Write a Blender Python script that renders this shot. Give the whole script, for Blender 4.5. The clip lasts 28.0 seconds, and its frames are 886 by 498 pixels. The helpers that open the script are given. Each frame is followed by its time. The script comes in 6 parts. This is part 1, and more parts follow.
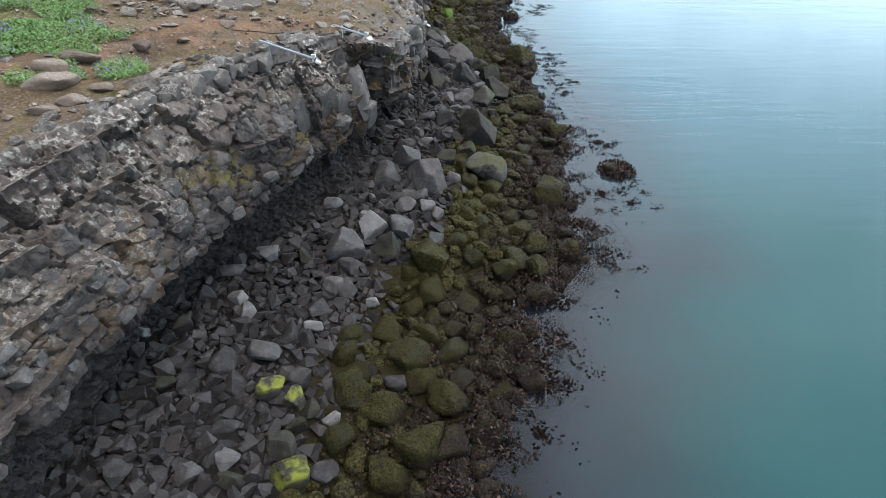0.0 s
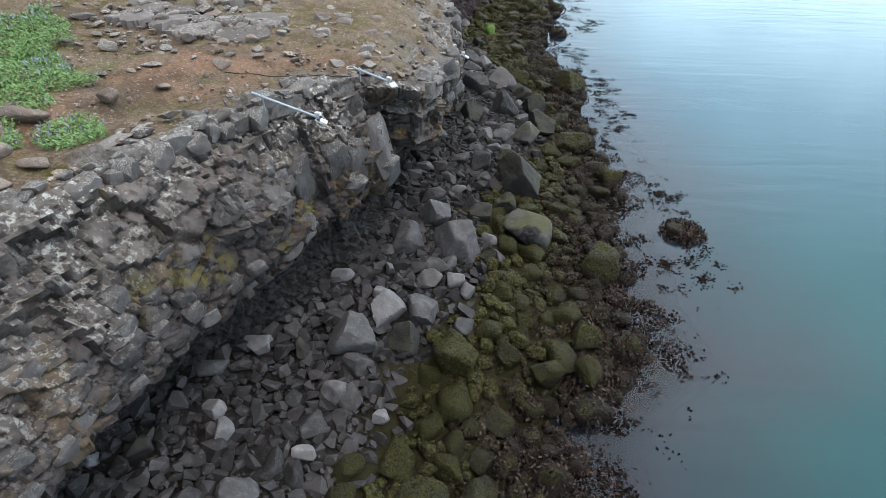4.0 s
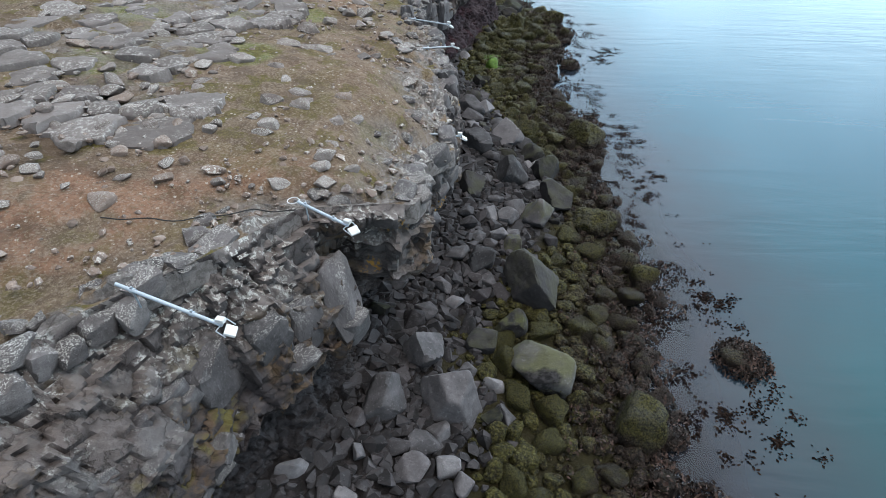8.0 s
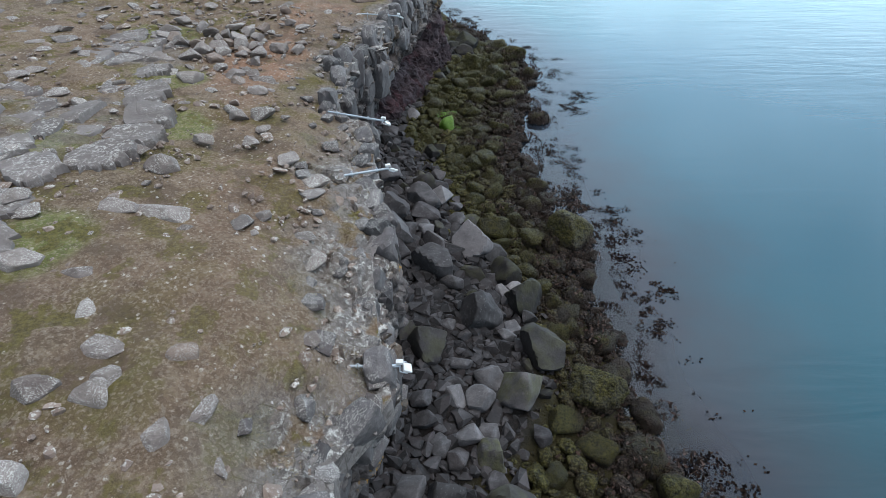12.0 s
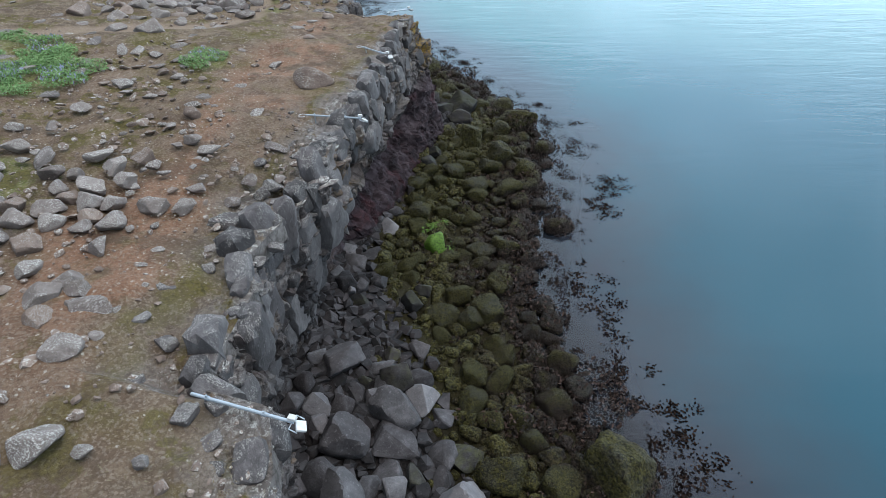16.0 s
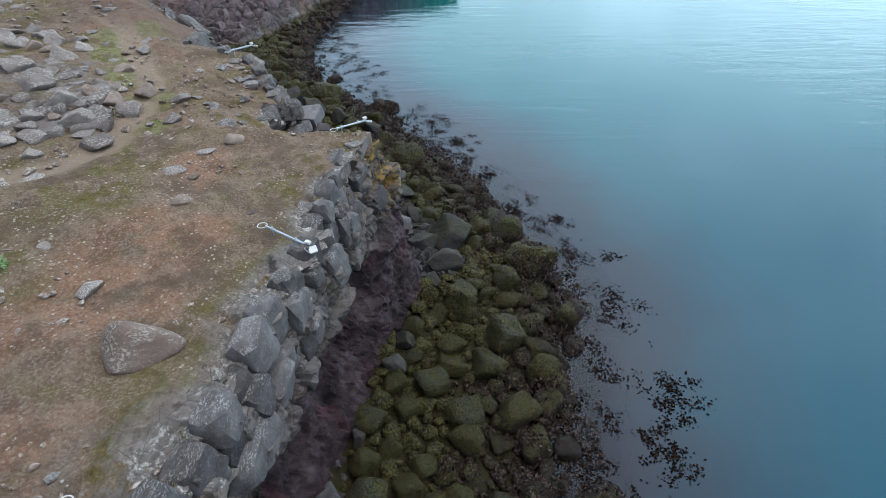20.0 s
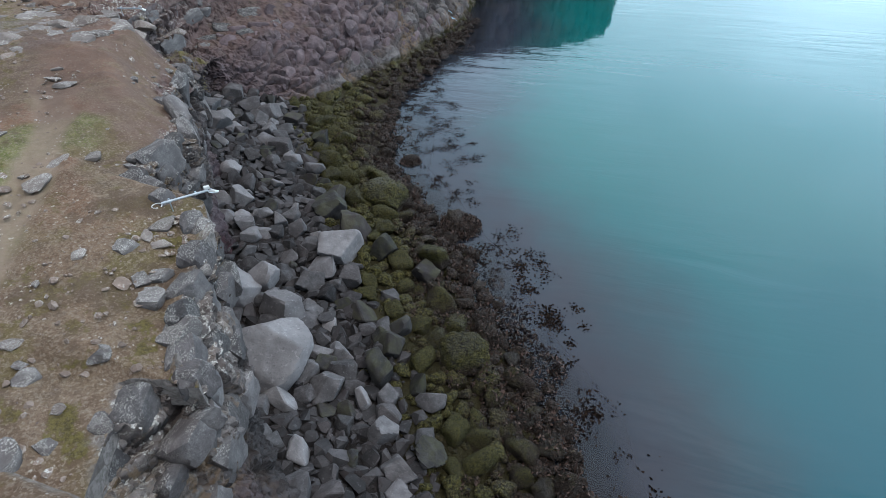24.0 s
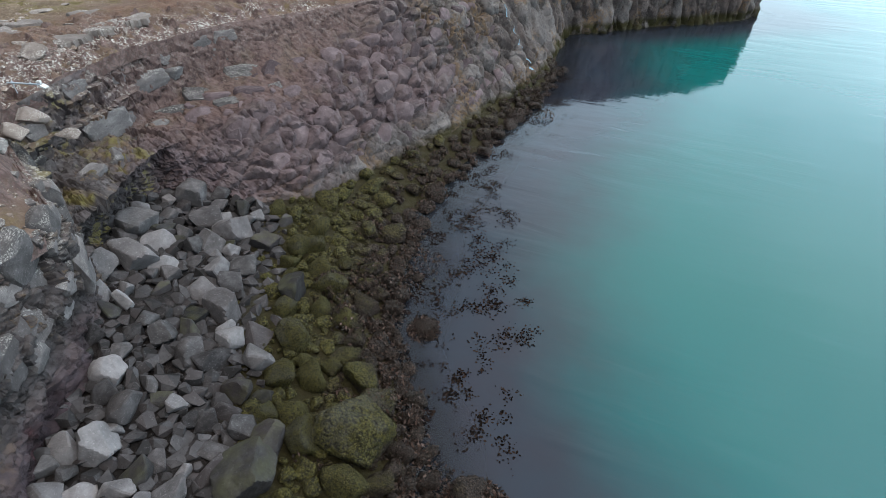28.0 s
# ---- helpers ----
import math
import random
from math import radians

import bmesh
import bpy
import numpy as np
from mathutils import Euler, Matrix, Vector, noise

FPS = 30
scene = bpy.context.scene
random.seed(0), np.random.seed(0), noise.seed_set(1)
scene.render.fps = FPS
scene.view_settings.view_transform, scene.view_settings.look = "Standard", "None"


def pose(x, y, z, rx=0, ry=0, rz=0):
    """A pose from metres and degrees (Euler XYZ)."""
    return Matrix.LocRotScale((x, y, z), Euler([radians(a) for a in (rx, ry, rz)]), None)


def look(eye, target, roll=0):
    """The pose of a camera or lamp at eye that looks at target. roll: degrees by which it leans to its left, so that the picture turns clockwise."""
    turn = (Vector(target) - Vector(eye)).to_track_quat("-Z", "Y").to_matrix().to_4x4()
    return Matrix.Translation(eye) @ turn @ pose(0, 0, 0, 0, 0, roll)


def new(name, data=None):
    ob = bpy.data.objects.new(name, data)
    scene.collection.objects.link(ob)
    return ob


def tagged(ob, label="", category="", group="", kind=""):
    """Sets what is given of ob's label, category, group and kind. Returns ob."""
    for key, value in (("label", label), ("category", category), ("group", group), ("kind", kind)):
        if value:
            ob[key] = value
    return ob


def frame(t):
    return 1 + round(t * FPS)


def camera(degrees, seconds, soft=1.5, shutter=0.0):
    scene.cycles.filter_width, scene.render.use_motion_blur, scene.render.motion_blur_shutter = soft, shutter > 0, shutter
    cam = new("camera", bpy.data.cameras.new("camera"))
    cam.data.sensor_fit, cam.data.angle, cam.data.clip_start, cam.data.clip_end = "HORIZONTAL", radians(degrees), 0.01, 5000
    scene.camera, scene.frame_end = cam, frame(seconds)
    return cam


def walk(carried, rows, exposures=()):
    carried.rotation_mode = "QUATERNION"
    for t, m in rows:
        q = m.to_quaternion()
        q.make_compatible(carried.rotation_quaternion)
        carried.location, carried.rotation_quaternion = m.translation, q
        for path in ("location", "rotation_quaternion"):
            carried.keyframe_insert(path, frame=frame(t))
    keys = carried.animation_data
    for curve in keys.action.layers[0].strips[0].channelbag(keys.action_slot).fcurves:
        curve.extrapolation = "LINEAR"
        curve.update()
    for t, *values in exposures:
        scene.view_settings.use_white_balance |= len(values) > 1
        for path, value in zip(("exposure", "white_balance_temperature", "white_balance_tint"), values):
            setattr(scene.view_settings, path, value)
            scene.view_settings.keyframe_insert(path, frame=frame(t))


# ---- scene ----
cam = camera(80.3, 28.0, soft=0.65)
METRES, EYE, TILT, LEAN, TURN = 60.0, 11.15, -38.6, 0.0, 0.0
ROWS = [
    (0.0, 0.0, 0.0, 0.0, 0.0, 0.0, 0.0),
    (0.5, 0.0006, 0.0066, 0.0018, 1.69, -0.01, -1.39),
    (1.0, 0.0007, 0.0126, 0.0052, 2.61, -0.03, -2.16),
    (1.5, 0.0005, 0.0187, 0.0097, 3.17, -0.03, -2.63),
    (2.0, 0.0001, 0.0247, 0.015, 2.78, -0.05, -2.3),
    (2.5, -0.0004, 0.031, 0.0206, 2.9, -0.06, -2.37),
    (4.5, -0.0015, 0.058, 0.0464, 3.36, -0.05, -2.59),
    (5.0, -0.0018, 0.0655, 0.0535, 3.45, -0.05, -2.66),
    (5.5, -0.002, 0.0734, 0.0608, 3.56, -0.05, -2.72),
    (6.0, -0.0023, 0.0818, 0.0681, 3.24, -0.03, -2.44),
    (6.5, -0.0026, 0.0906, 0.0754, 3.3, -0.03, -2.49),
    (7.0, -0.0029, 0.0997, 0.0832, 3.35, -0.04, -2.49),
    (7.5, -0.0032, 0.109, 0.0915, 3.37, -0.02, -2.48),
    (8.0, -0.0031, 0.1185, 0.1002, 3.44, -0.01, -2.5),
    (8.5, -0.0029, 0.1281, 0.1098, 3.52, -0.05, -2.57),
    (9.0, -0.0028, 0.1383, 0.1195, 2.66, -0.05, -1.84),
    (9.5, -0.0027, 0.1489, 0.129, 0.77, 0.0, -0.25),
    (10.0, -0.0026, 0.1602, 0.139, 0.27, -0.02, 0.18),
    (10.5, -0.0021, 0.1719, 0.1493, 0.01, -0.02, 0.44),
    (11.0, -0.0018, 0.184, 0.1598, -0.22, 0.0, 0.59),
    (11.5, -0.0011, 0.1963, 0.1707, -0.27, 0.02, 0.66),
    (12.0, -0.0003, 0.2082, 0.1817, -0.27, 0.0, 0.66),
    (12.5, 0.0006, 0.2211, 0.1933, -0.29, 0.02, 0.66),
    (14.5, 0.0052, 0.2766, 0.2412, -0.23, 0.03, 0.77),
    (15.0, 0.0066, 0.2913, 0.2535, -0.23, 0.04, 0.76),
    (15.5, 0.0081, 0.3065, 0.2663, -0.23, 0.05, 0.76),
    (16.0, 0.0098, 0.3219, 0.279, -0.18, 0.09, 0.8),
    (16.5, 0.0115, 0.3377, 0.2923, -0.18, 0.1, 0.74),
    (17.0, 0.0135, 0.3538, 0.3059, -0.12, 0.11, 0.76),
    (17.5, 0.0155, 0.3701, 0.32, -0.08, 0.12, 0.75),
    (18.0, 0.0179, 0.3865, 0.3347, -0.01, 0.09, 0.7),
    (18.5, 0.0196, 0.4038, 0.349, 0.02, 0.15, 0.71),
    (19.0, 0.0215, 0.4213, 0.3636, 0.03, 0.22, 0.7),
    (19.5, 0.0233, 0.4394, 0.3784, 0.03, 0.28, 0.74),
    (20.0, 0.025, 0.4576, 0.3936, -0.0, 0.3, 0.7),
    (20.5, 0.0272, 0.4762, 0.409, 0.04, 0.31, 0.7),
    (21.0, 0.0291, 0.495, 0.4246, 0.27, 0.32, 0.48),
    (21.5, 0.0311, 0.5143, 0.4404, 0.95, 0.33, -0.13),
    (22.0, 0.0329, 0.534, 0.4561, 2.13, 0.33, -1.06),
    (22.5, 0.0341, 0.5541, 0.4718, 4.27, 0.27, -2.87),
    (24.5, 0.0322, 0.6346, 0.5333, 14.35, -0.86, -11.12),
    (25.0, 0.0295, 0.6543, 0.5477, 16.71, -1.33, -12.96),
    (25.5, 0.0263, 0.6736, 0.5622, 18.01, -1.64, -13.97),
    (26.0, 0.0221, 0.6924, 0.5766, 18.61, -1.82, -14.45),
    (26.5, 0.0172, 0.7108, 0.5909, 18.98, -1.91, -14.76),
    (27.0, 0.0116, 0.7293, 0.6051, 19.26, -2.0, -14.96),
    (27.5, 0.0056, 0.7474, 0.6199, 19.48, -2.06, -15.1),
    (28.0, -0.0011, 0.7641, 0.635, 19.61, -2.05, -15.26),
]
walk(cam, [(t, pose(0, 0, EYE, TILT, LEAN, TURN) @ pose(METRES * x, METRES * y, METRES * z, 90 + pitch, roll, yaw)) for t, x, y, z, yaw, pitch, roll in ROWS],
     exposures=[(0.0, 0.0, 6720, 10), (2.0, 0.0, 6720, 10), (5.0, 0.0, 6520, 10), (8.0, -0.06, 6380, 10), (11.0, -0.21, 6210, 10), (14.5, -0.24, 6230, 10),
                (20.0, -0.26, 6180, 10), (22.0, -0.25, 6120, 10), (25.0, -0.25, 6330, 10), (28.0, 0.0, 6680, 10)])


# ---- world and light: a bright overcast sky ----
SUN_HEIGHT, SUN_TURN = 66.0, 100.0
world = bpy.data.worlds.new("overcast_sky")
scene.world = world
world.use_nodes = True
wn = world.node_tree.nodes
wl = world.node_tree.links
sky = wn.new("ShaderNodeTexSky")
sky.sky_type = "NISHITA"
sky.sun_disc = False
sky.sun_elevation = radians(SUN_HEIGHT)
sky.sun_rotation = radians(SUN_TURN)
sky.air_density, sky.dust_density, sky.ozone_density = 1.0, 4.0, 1.0
# a cloud deck, brighter low over the open sea ahead where the hidden sun stands
coord = wn.new("ShaderNodeTexCoord")
split = wn.new("ShaderNodeSeparateXYZ")
wl.new(coord.outputs["Generated"], split.inputs[0])
deck = wn.new("ShaderNodeValToRGB")
for el, (p, c) in zip((deck.color_ramp.elements[0], deck.color_ramp.elements[1], deck.color_ramp.elements.new(0.35)),
                      ((0.0, (0.57, 0.76, 0.86, 1)), (1.0, (0.74, 0.82, 0.96, 1)), (0.35, (0.46, 0.63, 0.78, 1)))):
    el.position, el.color = p, c
wl.new(split.outputs["Z"], deck.inputs["Fac"])
toward = wn.new("ShaderNodeVectorMath")
toward.operation = "DOT_PRODUCT"
toward.inputs[1].default_value = Vector((0.55, 0.82, 0.12)).normalized()
wl.new(coord.outputs["Generated"], toward.inputs[0])
lobe = wn.new("ShaderNodeMapRange")
lobe.interpolation_type = "SMOOTHERSTEP"
for key, value in (("From Min", 0.35), ("From Max", 1.0), ("To Min", 12.0), ("To Max", 46.0)):
    lobe.inputs[key].default_value = value
wl.new(toward.outputs["Value"], lobe.inputs["Value"])
cloud = wn.new("ShaderNodeTexNoise")
cloud.inputs["Scale"].default_value, cloud.inputs["Detail"].default_value, cloud.inputs["Roughness"].default_value = 2.2, 5.0, 0.55
wl.new(coord.outputs["Generated"], cloud.inputs["Vector"])
depth_of = wn.new("ShaderNodeMapRange")
for key, value in (("From Min", 0.3), ("From Max", 0.7), ("To Min", 0.78), ("To Max", 1.22)):
    depth_of.inputs[key].default_value = value
wl.new(cloud.outputs["Fac"], depth_of.inputs["Value"])
glow = wn.new("ShaderNodeMath")
glow.operation = "MULTIPLY"
wl.new(lobe.outputs["Result"], glow.inputs[0])
wl.new(depth_of.outputs["Result"], glow.inputs[1])
lift = wn.new("ShaderNodeVectorMath")
lift.operation = "SCALE"
wl.new(deck.outputs["Color"], lift.inputs[0])
wl.new(glow.outputs[0], lift.inputs["Scale"])
grey = wn.new("ShaderNodeMix")
grey.data_type = "RGBA"
grey.inputs["Factor"].default_value = 0.85
wl.new(lift.outputs[0], grey.inputs["B"])
wl.new(sky.outputs["Color"], grey.inputs["A"])
wl.new(grey.outputs["Result"], wn["Background"].inputs["Color"])
wn["Background"].inputs["Strength"].default_value = 0.13

sun = new("sun", bpy.data.lights.new("sun", "SUN"))
sun.data.energy = 1.25
sun.data.angle = radians(25)
sun.data.color = (1.0, 0.93, 0.84)
sun.matrix_world = look((0, 0, 0), (-math.sin(radians(SUN_TURN)) * math.cos(radians(SUN_HEIGHT)),
                                    -math.cos(radians(SUN_TURN)) * math.cos(radians(SUN_HEIGHT)), -math.sin(radians(SUN_HEIGHT))))


# ---- material building ----
class Mat:
    """A procedural material, node by node."""

    def __init__(self, name, space="world"):
        self.m = bpy.data.materials.new(name)
        self.m.use_nodes = True
        self.n, self.l = self.m.node_tree.nodes, self.m.node_tree.links
        self.bsdf = self.n["Principled BSDF"]
        self.out = self.n["Material Output"]
        geo = self.n.new("ShaderNodeNewGeometry")
        self.geo = geo
        if space == "object":
            tc = self.n.new("ShaderNodeTexCoord")
            info = self.n.new("ShaderNodeObjectInfo")
            self.rand = info.outputs["Random"]
            add = self.n.new("ShaderNodeVectorMath")
            add.operation = "ADD"
            shift = self.n.new("ShaderNodeVectorMath")
            shift.operation = "SCALE"
            shift.inputs[0].default_value = (37.0, 19.0, 53.0)
            self.l.new(self.rand, shift.inputs["Scale"])
            self.l.new(tc.outputs["Object"], add.inputs[0])
            self.l.new(shift.outputs[0], add.inputs[1])
            self.vec = add.outputs[0]
        else:
            self.vec = geo.outputs["Position"]
            self.rand = geo.outputs["Random Per Island"]
        self.pos = geo.outputs["Position"]

    def put(self, sock, value):
        if isinstance(value, bpy.types.NodeSocket):
            self.l.new(value, sock)
        elif isinstance(value, tuple) and sock.type == "RGBA":
            sock.default_value = (*value, 1) if len(value) == 3 else value
        else:
            sock.default_value = value

    def axis(self, which, src=None):
        s = self.n.new("ShaderNodeSeparateXYZ")
        self.l.new(src or self.pos, s.inputs[0])
        return s.outputs[which]

    def up(self):
        return self.axis("Z", self.geo.outputs["Normal"])

    def scaled(self, sx, sy, sz, src=None):
        v = self.n.new("ShaderNodeVectorMath")
        v.operation = "MULTIPLY"
        self.l.new(src or self.vec, v.inputs[0])
        v.inputs[1].default_value = (sx, sy, sz)
        return v.outputs[0]

    def noise(self, scale, detail=4.0, rough=0.55, vec=None, distort=0.0):
        t = self.n.new("ShaderNodeTexNoise")
        self.l.new(vec or self.vec, t.inputs["Vector"])
        t.inputs["Scale"].default_value, t.inputs["Detail"].default_value = scale, detail
        t.inputs["Roughness"].default_value, t.inputs["Distortion"].default_value = rough, distort
        return t.outputs["Fac"]

    def voronoi(self, scale, feature="F1", out="Distance", vec=None):
        t = self.n.new("ShaderNodeTexVoronoi")
        t.feature = feature
        self.l.new(vec or self.vec, t.inputs["Vector"])
        t.inputs["Scale"].default_value = scale
        return t.outputs[out]

    def span(self, value, a, b, c=0.0, d=1.0):
        r = self.n.new("ShaderNodeMapRange")
        r.interpolation_type = "SMOOTHSTEP"
        self.put(r.inputs["Value"], value)
        for key, v in (("From Min", a), ("From Max", b), ("To Min", c), ("To Max", d)):
            r.inputs[key].default_value = v
        return r.outputs["Result"]

    def op(self, kind, a, b=0.0, c=None):
        m = self.n.new("ShaderNodeMath")
        m.operation = kind
        self.put(m.inputs[0], a)
        self.put(m.inputs[1], b)
        if c is not None:
            self.put(m.inputs[2], c)
        return m.outputs[0]

    def mix(self, fac, a, b, blend="MIX"):
        m = self.n.new("ShaderNodeMix")
        m.data_type, m.blend_type = "RGBA", blend
        self.put(m.inputs["Factor"], fac)
        self.put(m.inputs["A"], a)
        self.put(m.inputs["B"], b)
        return m.outputs["Result"]

    def ramp(self, fac, *stops):
        r = self.n.new("ShaderNodeValToRGB")
        self.put(r.inputs["Fac"], fac)
        e = r.color_ramp.elements
        while len(e) < len(stops):
            e.new(0.5)
        for el, (p, c) in zip(e, stops):
            el.position, el.color = p, (*c, 1)
        return r.outputs["Color"]

    def attr(self, name):
        a = self.n.new("ShaderNodeAttribute")
        a.attribute_name = name
        return a.outputs["Fac"]

    def bump(self, height, strength=0.5, distance=0.02, normal=None):
        b = self.n.new("ShaderNodeBump")
        b.inputs["Strength"].default_value, b.inputs["Distance"].default_value = strength, distance
        self.l.new(height, b.inputs["Height"])
        if normal is not None:
            self.l.new(normal, b.inputs["Normal"])
        return b.outputs["Normal"]

    def done(self, color, rough=0.85, normal=None, metal=0.0, spec=0.4):
        self.put(self.bsdf.inputs["Base Color"], color)
        self.put(self.bsdf.inputs["Roughness"], rough)
        self.put(self.bsdf.inputs["Metallic"], metal)
        self.bsdf.inputs["Specular IOR Level"].default_value = spec
        if normal is not None:
            self.l.new(normal, self.bsdf.inputs["Normal"])
        return self.m


def lichen(m, color, amount, scale=16.0, reach=0.41):
    """Pale crusty spots in patches over a rock colour; amount is 0 to 1."""
    patch = m.span(m.noise(0.9, 4, 0.6), reach, reach + 0.11)
    spots = m.span(m.noise(0.55 * scale, 7, 0.72), 0.515, 0.56)
    fac = m.op("MINIMUM", m.op("MULTIPLY", m.op("MULTIPLY", patch, spots), amount), 1.0)
    tone = m.mix(m.span(m.noise(45, 3), 0.35, 0.65), (0.34, 0.33, 0.31), (0.62, 0.61, 0.57))
    return m.mix(fac, color, tone)


def cliff_material():
    m = Mat("cliff_basalt")
    big, fine = m.noise(0.7, 5), m.noise(7, 8, 0.7)
    rock = m.ramp(big, (0.30, (0.032, 0.027, 0.027)), (0.50, (0.088, 0.075, 0.073)), (0.70, (0.168, 0.147, 0.142)))
    rock = m.mix(m.op("MULTIPLY", m.span(fine, 0.45, 0.58), 0.65), rock, (0.036, 0.031, 0.031))
    rock = m.mix(m.op("MULTIPLY", m.span(m.attr("cell"), 0.5, 1.0), 0.45), rock, (0.190, 0.180, 0.181))
    rock = m.mix(m.op("MULTIPLY", m.span(m.attr("cell"), 0.35, 0.0), 0.5), rock, (0.075, 0.057, 0.053))
    # darker rock low on the south face and over most of the cove wall
    rock = m.mix(m.op("MULTIPLY", m.attr("dark_zone"), 0.72), rock, m.ramp(m.noise(2.4, 6, 0.65), (0.35, (0.020, 0.017, 0.018)), (0.55, (0.054, 0.046, 0.048)), (0.7, (0.125, 0.110, 0.110))))
    # rusty and ochre staining on the steep faces
    stain = m.op("MULTIPLY", m.span(m.noise(0.55, 3, vec=m.scaled(1, 1, 0.45)), 0.52, 0.62), m.span(m.noise(5, 5), 0.42, 0.56))
    rock = m.mix(m.op("MULTIPLY", stain, 0.7), rock, (0.140, 0.092, 0.052))
    gold = m.op("MULTIPLY", m.span(m.noise(1.1, 3, vec=m.scaled(1.1, 1, 1)), 0.59, 0.66), m.span(m.noise(11, 5), 0.50, 0.58))
    rock = m.mix(m.op("MULTIPLY", gold, m.attr("golden")), rock, (0.30, 0.17, 0.035))
    corner = m.op("MULTIPLY", m.attr("corner"), m.span(m.noise(5.5, 6, 0.7, vec=m.scaled(1, 1, 0.5)), 0.47, 0.56))
    rock = m.mix(m.op("MULTIPLY", corner, 0.8), rock, m.mix(m.noise(13, 3), (0.20, 0.125, 0.035), (0.40, 0.25, 0.04)))
    # rubble below the brow: dark rock plus the undercut's shade put into its colour
    undercut_shade = m.op("MULTIPLY", m.attr("rubble"), 0.85)
    rock = m.mix(undercut_shade, rock, m.mix(m.span(fine, 0.4, 0.6), (0.010, 0.009, 0.010), (0.042, 0.039, 0.042)))
    # purple-red tuff under the lava and scoria on the far slope
    red = m.attr("red")
    redrock = m.ramp(m.noise(2.2, 8, 0.7), (0.34, (0.024, 0.016, 0.019)), (0.5, (0.080, 0.056, 0.062)), (0.66, (0.160, 0.122, 0.130)))
    redrock = m.mix(m.op("MULTIPLY", m.attr("cell"), 0.40), redrock, (0.165, 0.127, 0.135))
    redrock = m.mix(m.op("MULTIPLY", m.span(m.noise(0.8, 3), 0.45, 0.6), 0.5), redrock, (0.130, 0.106, 0.112))
    redrock = m.mix(m.op("MULTIPLY", m.attr("scree"), 0.8), redrock, m.ramp(m.noise(4, 8, 0.75), (0.35, (0.052, 0.030, 0.028)), (0.55, (0.115, 0.073, 0.065)), (0.7, (0.185, 0.135, 0.122))))
    wine = m.ramp(m.noise(1.1, 7, 0.68), (0.34, (0.010, 0.006, 0.008)), (0.5, (0.034, 0.023, 0.027)), (0.64, (0.072, 0.055, 0.062)))
    wine = m.mix(m.op("MULTIPLY", m.span(m.noise(0.7, 4), 0.52, 0.64), 0.6), wine, m.mix(m.span(fine, 0.4, 0.6), (0.026, 0.008, 0.011), (0.090, 0.036, 0.041)))
    redrock = m.mix(m.attr("tuff"), redrock, wine)
    rock = m.mix(red, rock, redrock)
    # moss and earth on ledges
    flat = m.span(m.up(), 0.12, 0.50)
    moss = m.op("MULTIPLY", m.op("MULTIPLY", flat, m.span(m.noise(0.8, 4), 0.48, 0.60)), m.attr("mossy"))
    earth = m.mix(m.span(m.noise(1.6, 5), 0.42, 0.56), (0.120, 0.080, 0.054), (0.118, 0.102, 0.036))
    earth = m.mix(m.op("MULTIPLY", m.span(fine, 0.45, 0.6), 0.5), earth, (0.06, 0.045, 0.025))
    rock = m.mix(moss, rock, earth)
    rock = m.mix(m.op("MULTIPLY", m.op("MULTIPLY", m.attr("rimmed"), m.span(m.up(), 0.0, 0.5)), m.span(m.noise(1.3, 5), 0.3, 0.6, 0.25, 0.75)), rock, m.mix(m.noise(6, 5), (0.155, 0.128, 0.118), (0.285, 0.248, 0.232)))
    rock = lichen(m, rock, m.op("MULTIPLY", m.attr("rimmed"), m.span(m.up(), 0.0, 0.55)))
    crack = m.span(m.op("ADD", m.voronoi(2.6, "DISTANCE_TO_EDGE", vec=m.scaled(1, 1, 0.7)), m.op("MULTIPLY", m.noise(9, 3), 0.05)), 0.015, 0.06)
    rock = m.mix(m.op("MULTIPLY", m.op("SUBTRACT", 1.0, crack), 0.12), rock, (0.03, 0.027, 0.026))
    split_ = m.span(m.op("ABSOLUTE", m.op("SUBTRACT", m.noise(1.7, 6, 0.6), 0.5)), 0.0, 0.022)
    rock = m.mix(m.op("MULTIPLY", m.op("SUBTRACT", 1.0, split_), 0.35), rock, (0.012, 0.010, 0.010))
    # a weedy tide band
    tide = m.op("MULTIPLY", m.span(m.axis("Z"), 1.0, 0.5), m.span(m.noise(1.5, 4), 0.30, 0.5))
    rock = m.mix(tide, rock, m.mix(m.noise(9, 4), (0.012, 0.011, 0.006), (0.050, 0.046, 0.014)))
    h = m.op("ADD", m.op("MULTIPLY", fine, 0.8), m.op("MULTIPLY", split_, 0.25))
    n = m.bump(m.noise(38, 6, 0.7), 0.55, 0.015, m.bump(h, 0.9, 0.08))
    return m.done(rock, m.span(fine, 0.3, 0.7, 0.75, 0.95), n, spec=0.2)


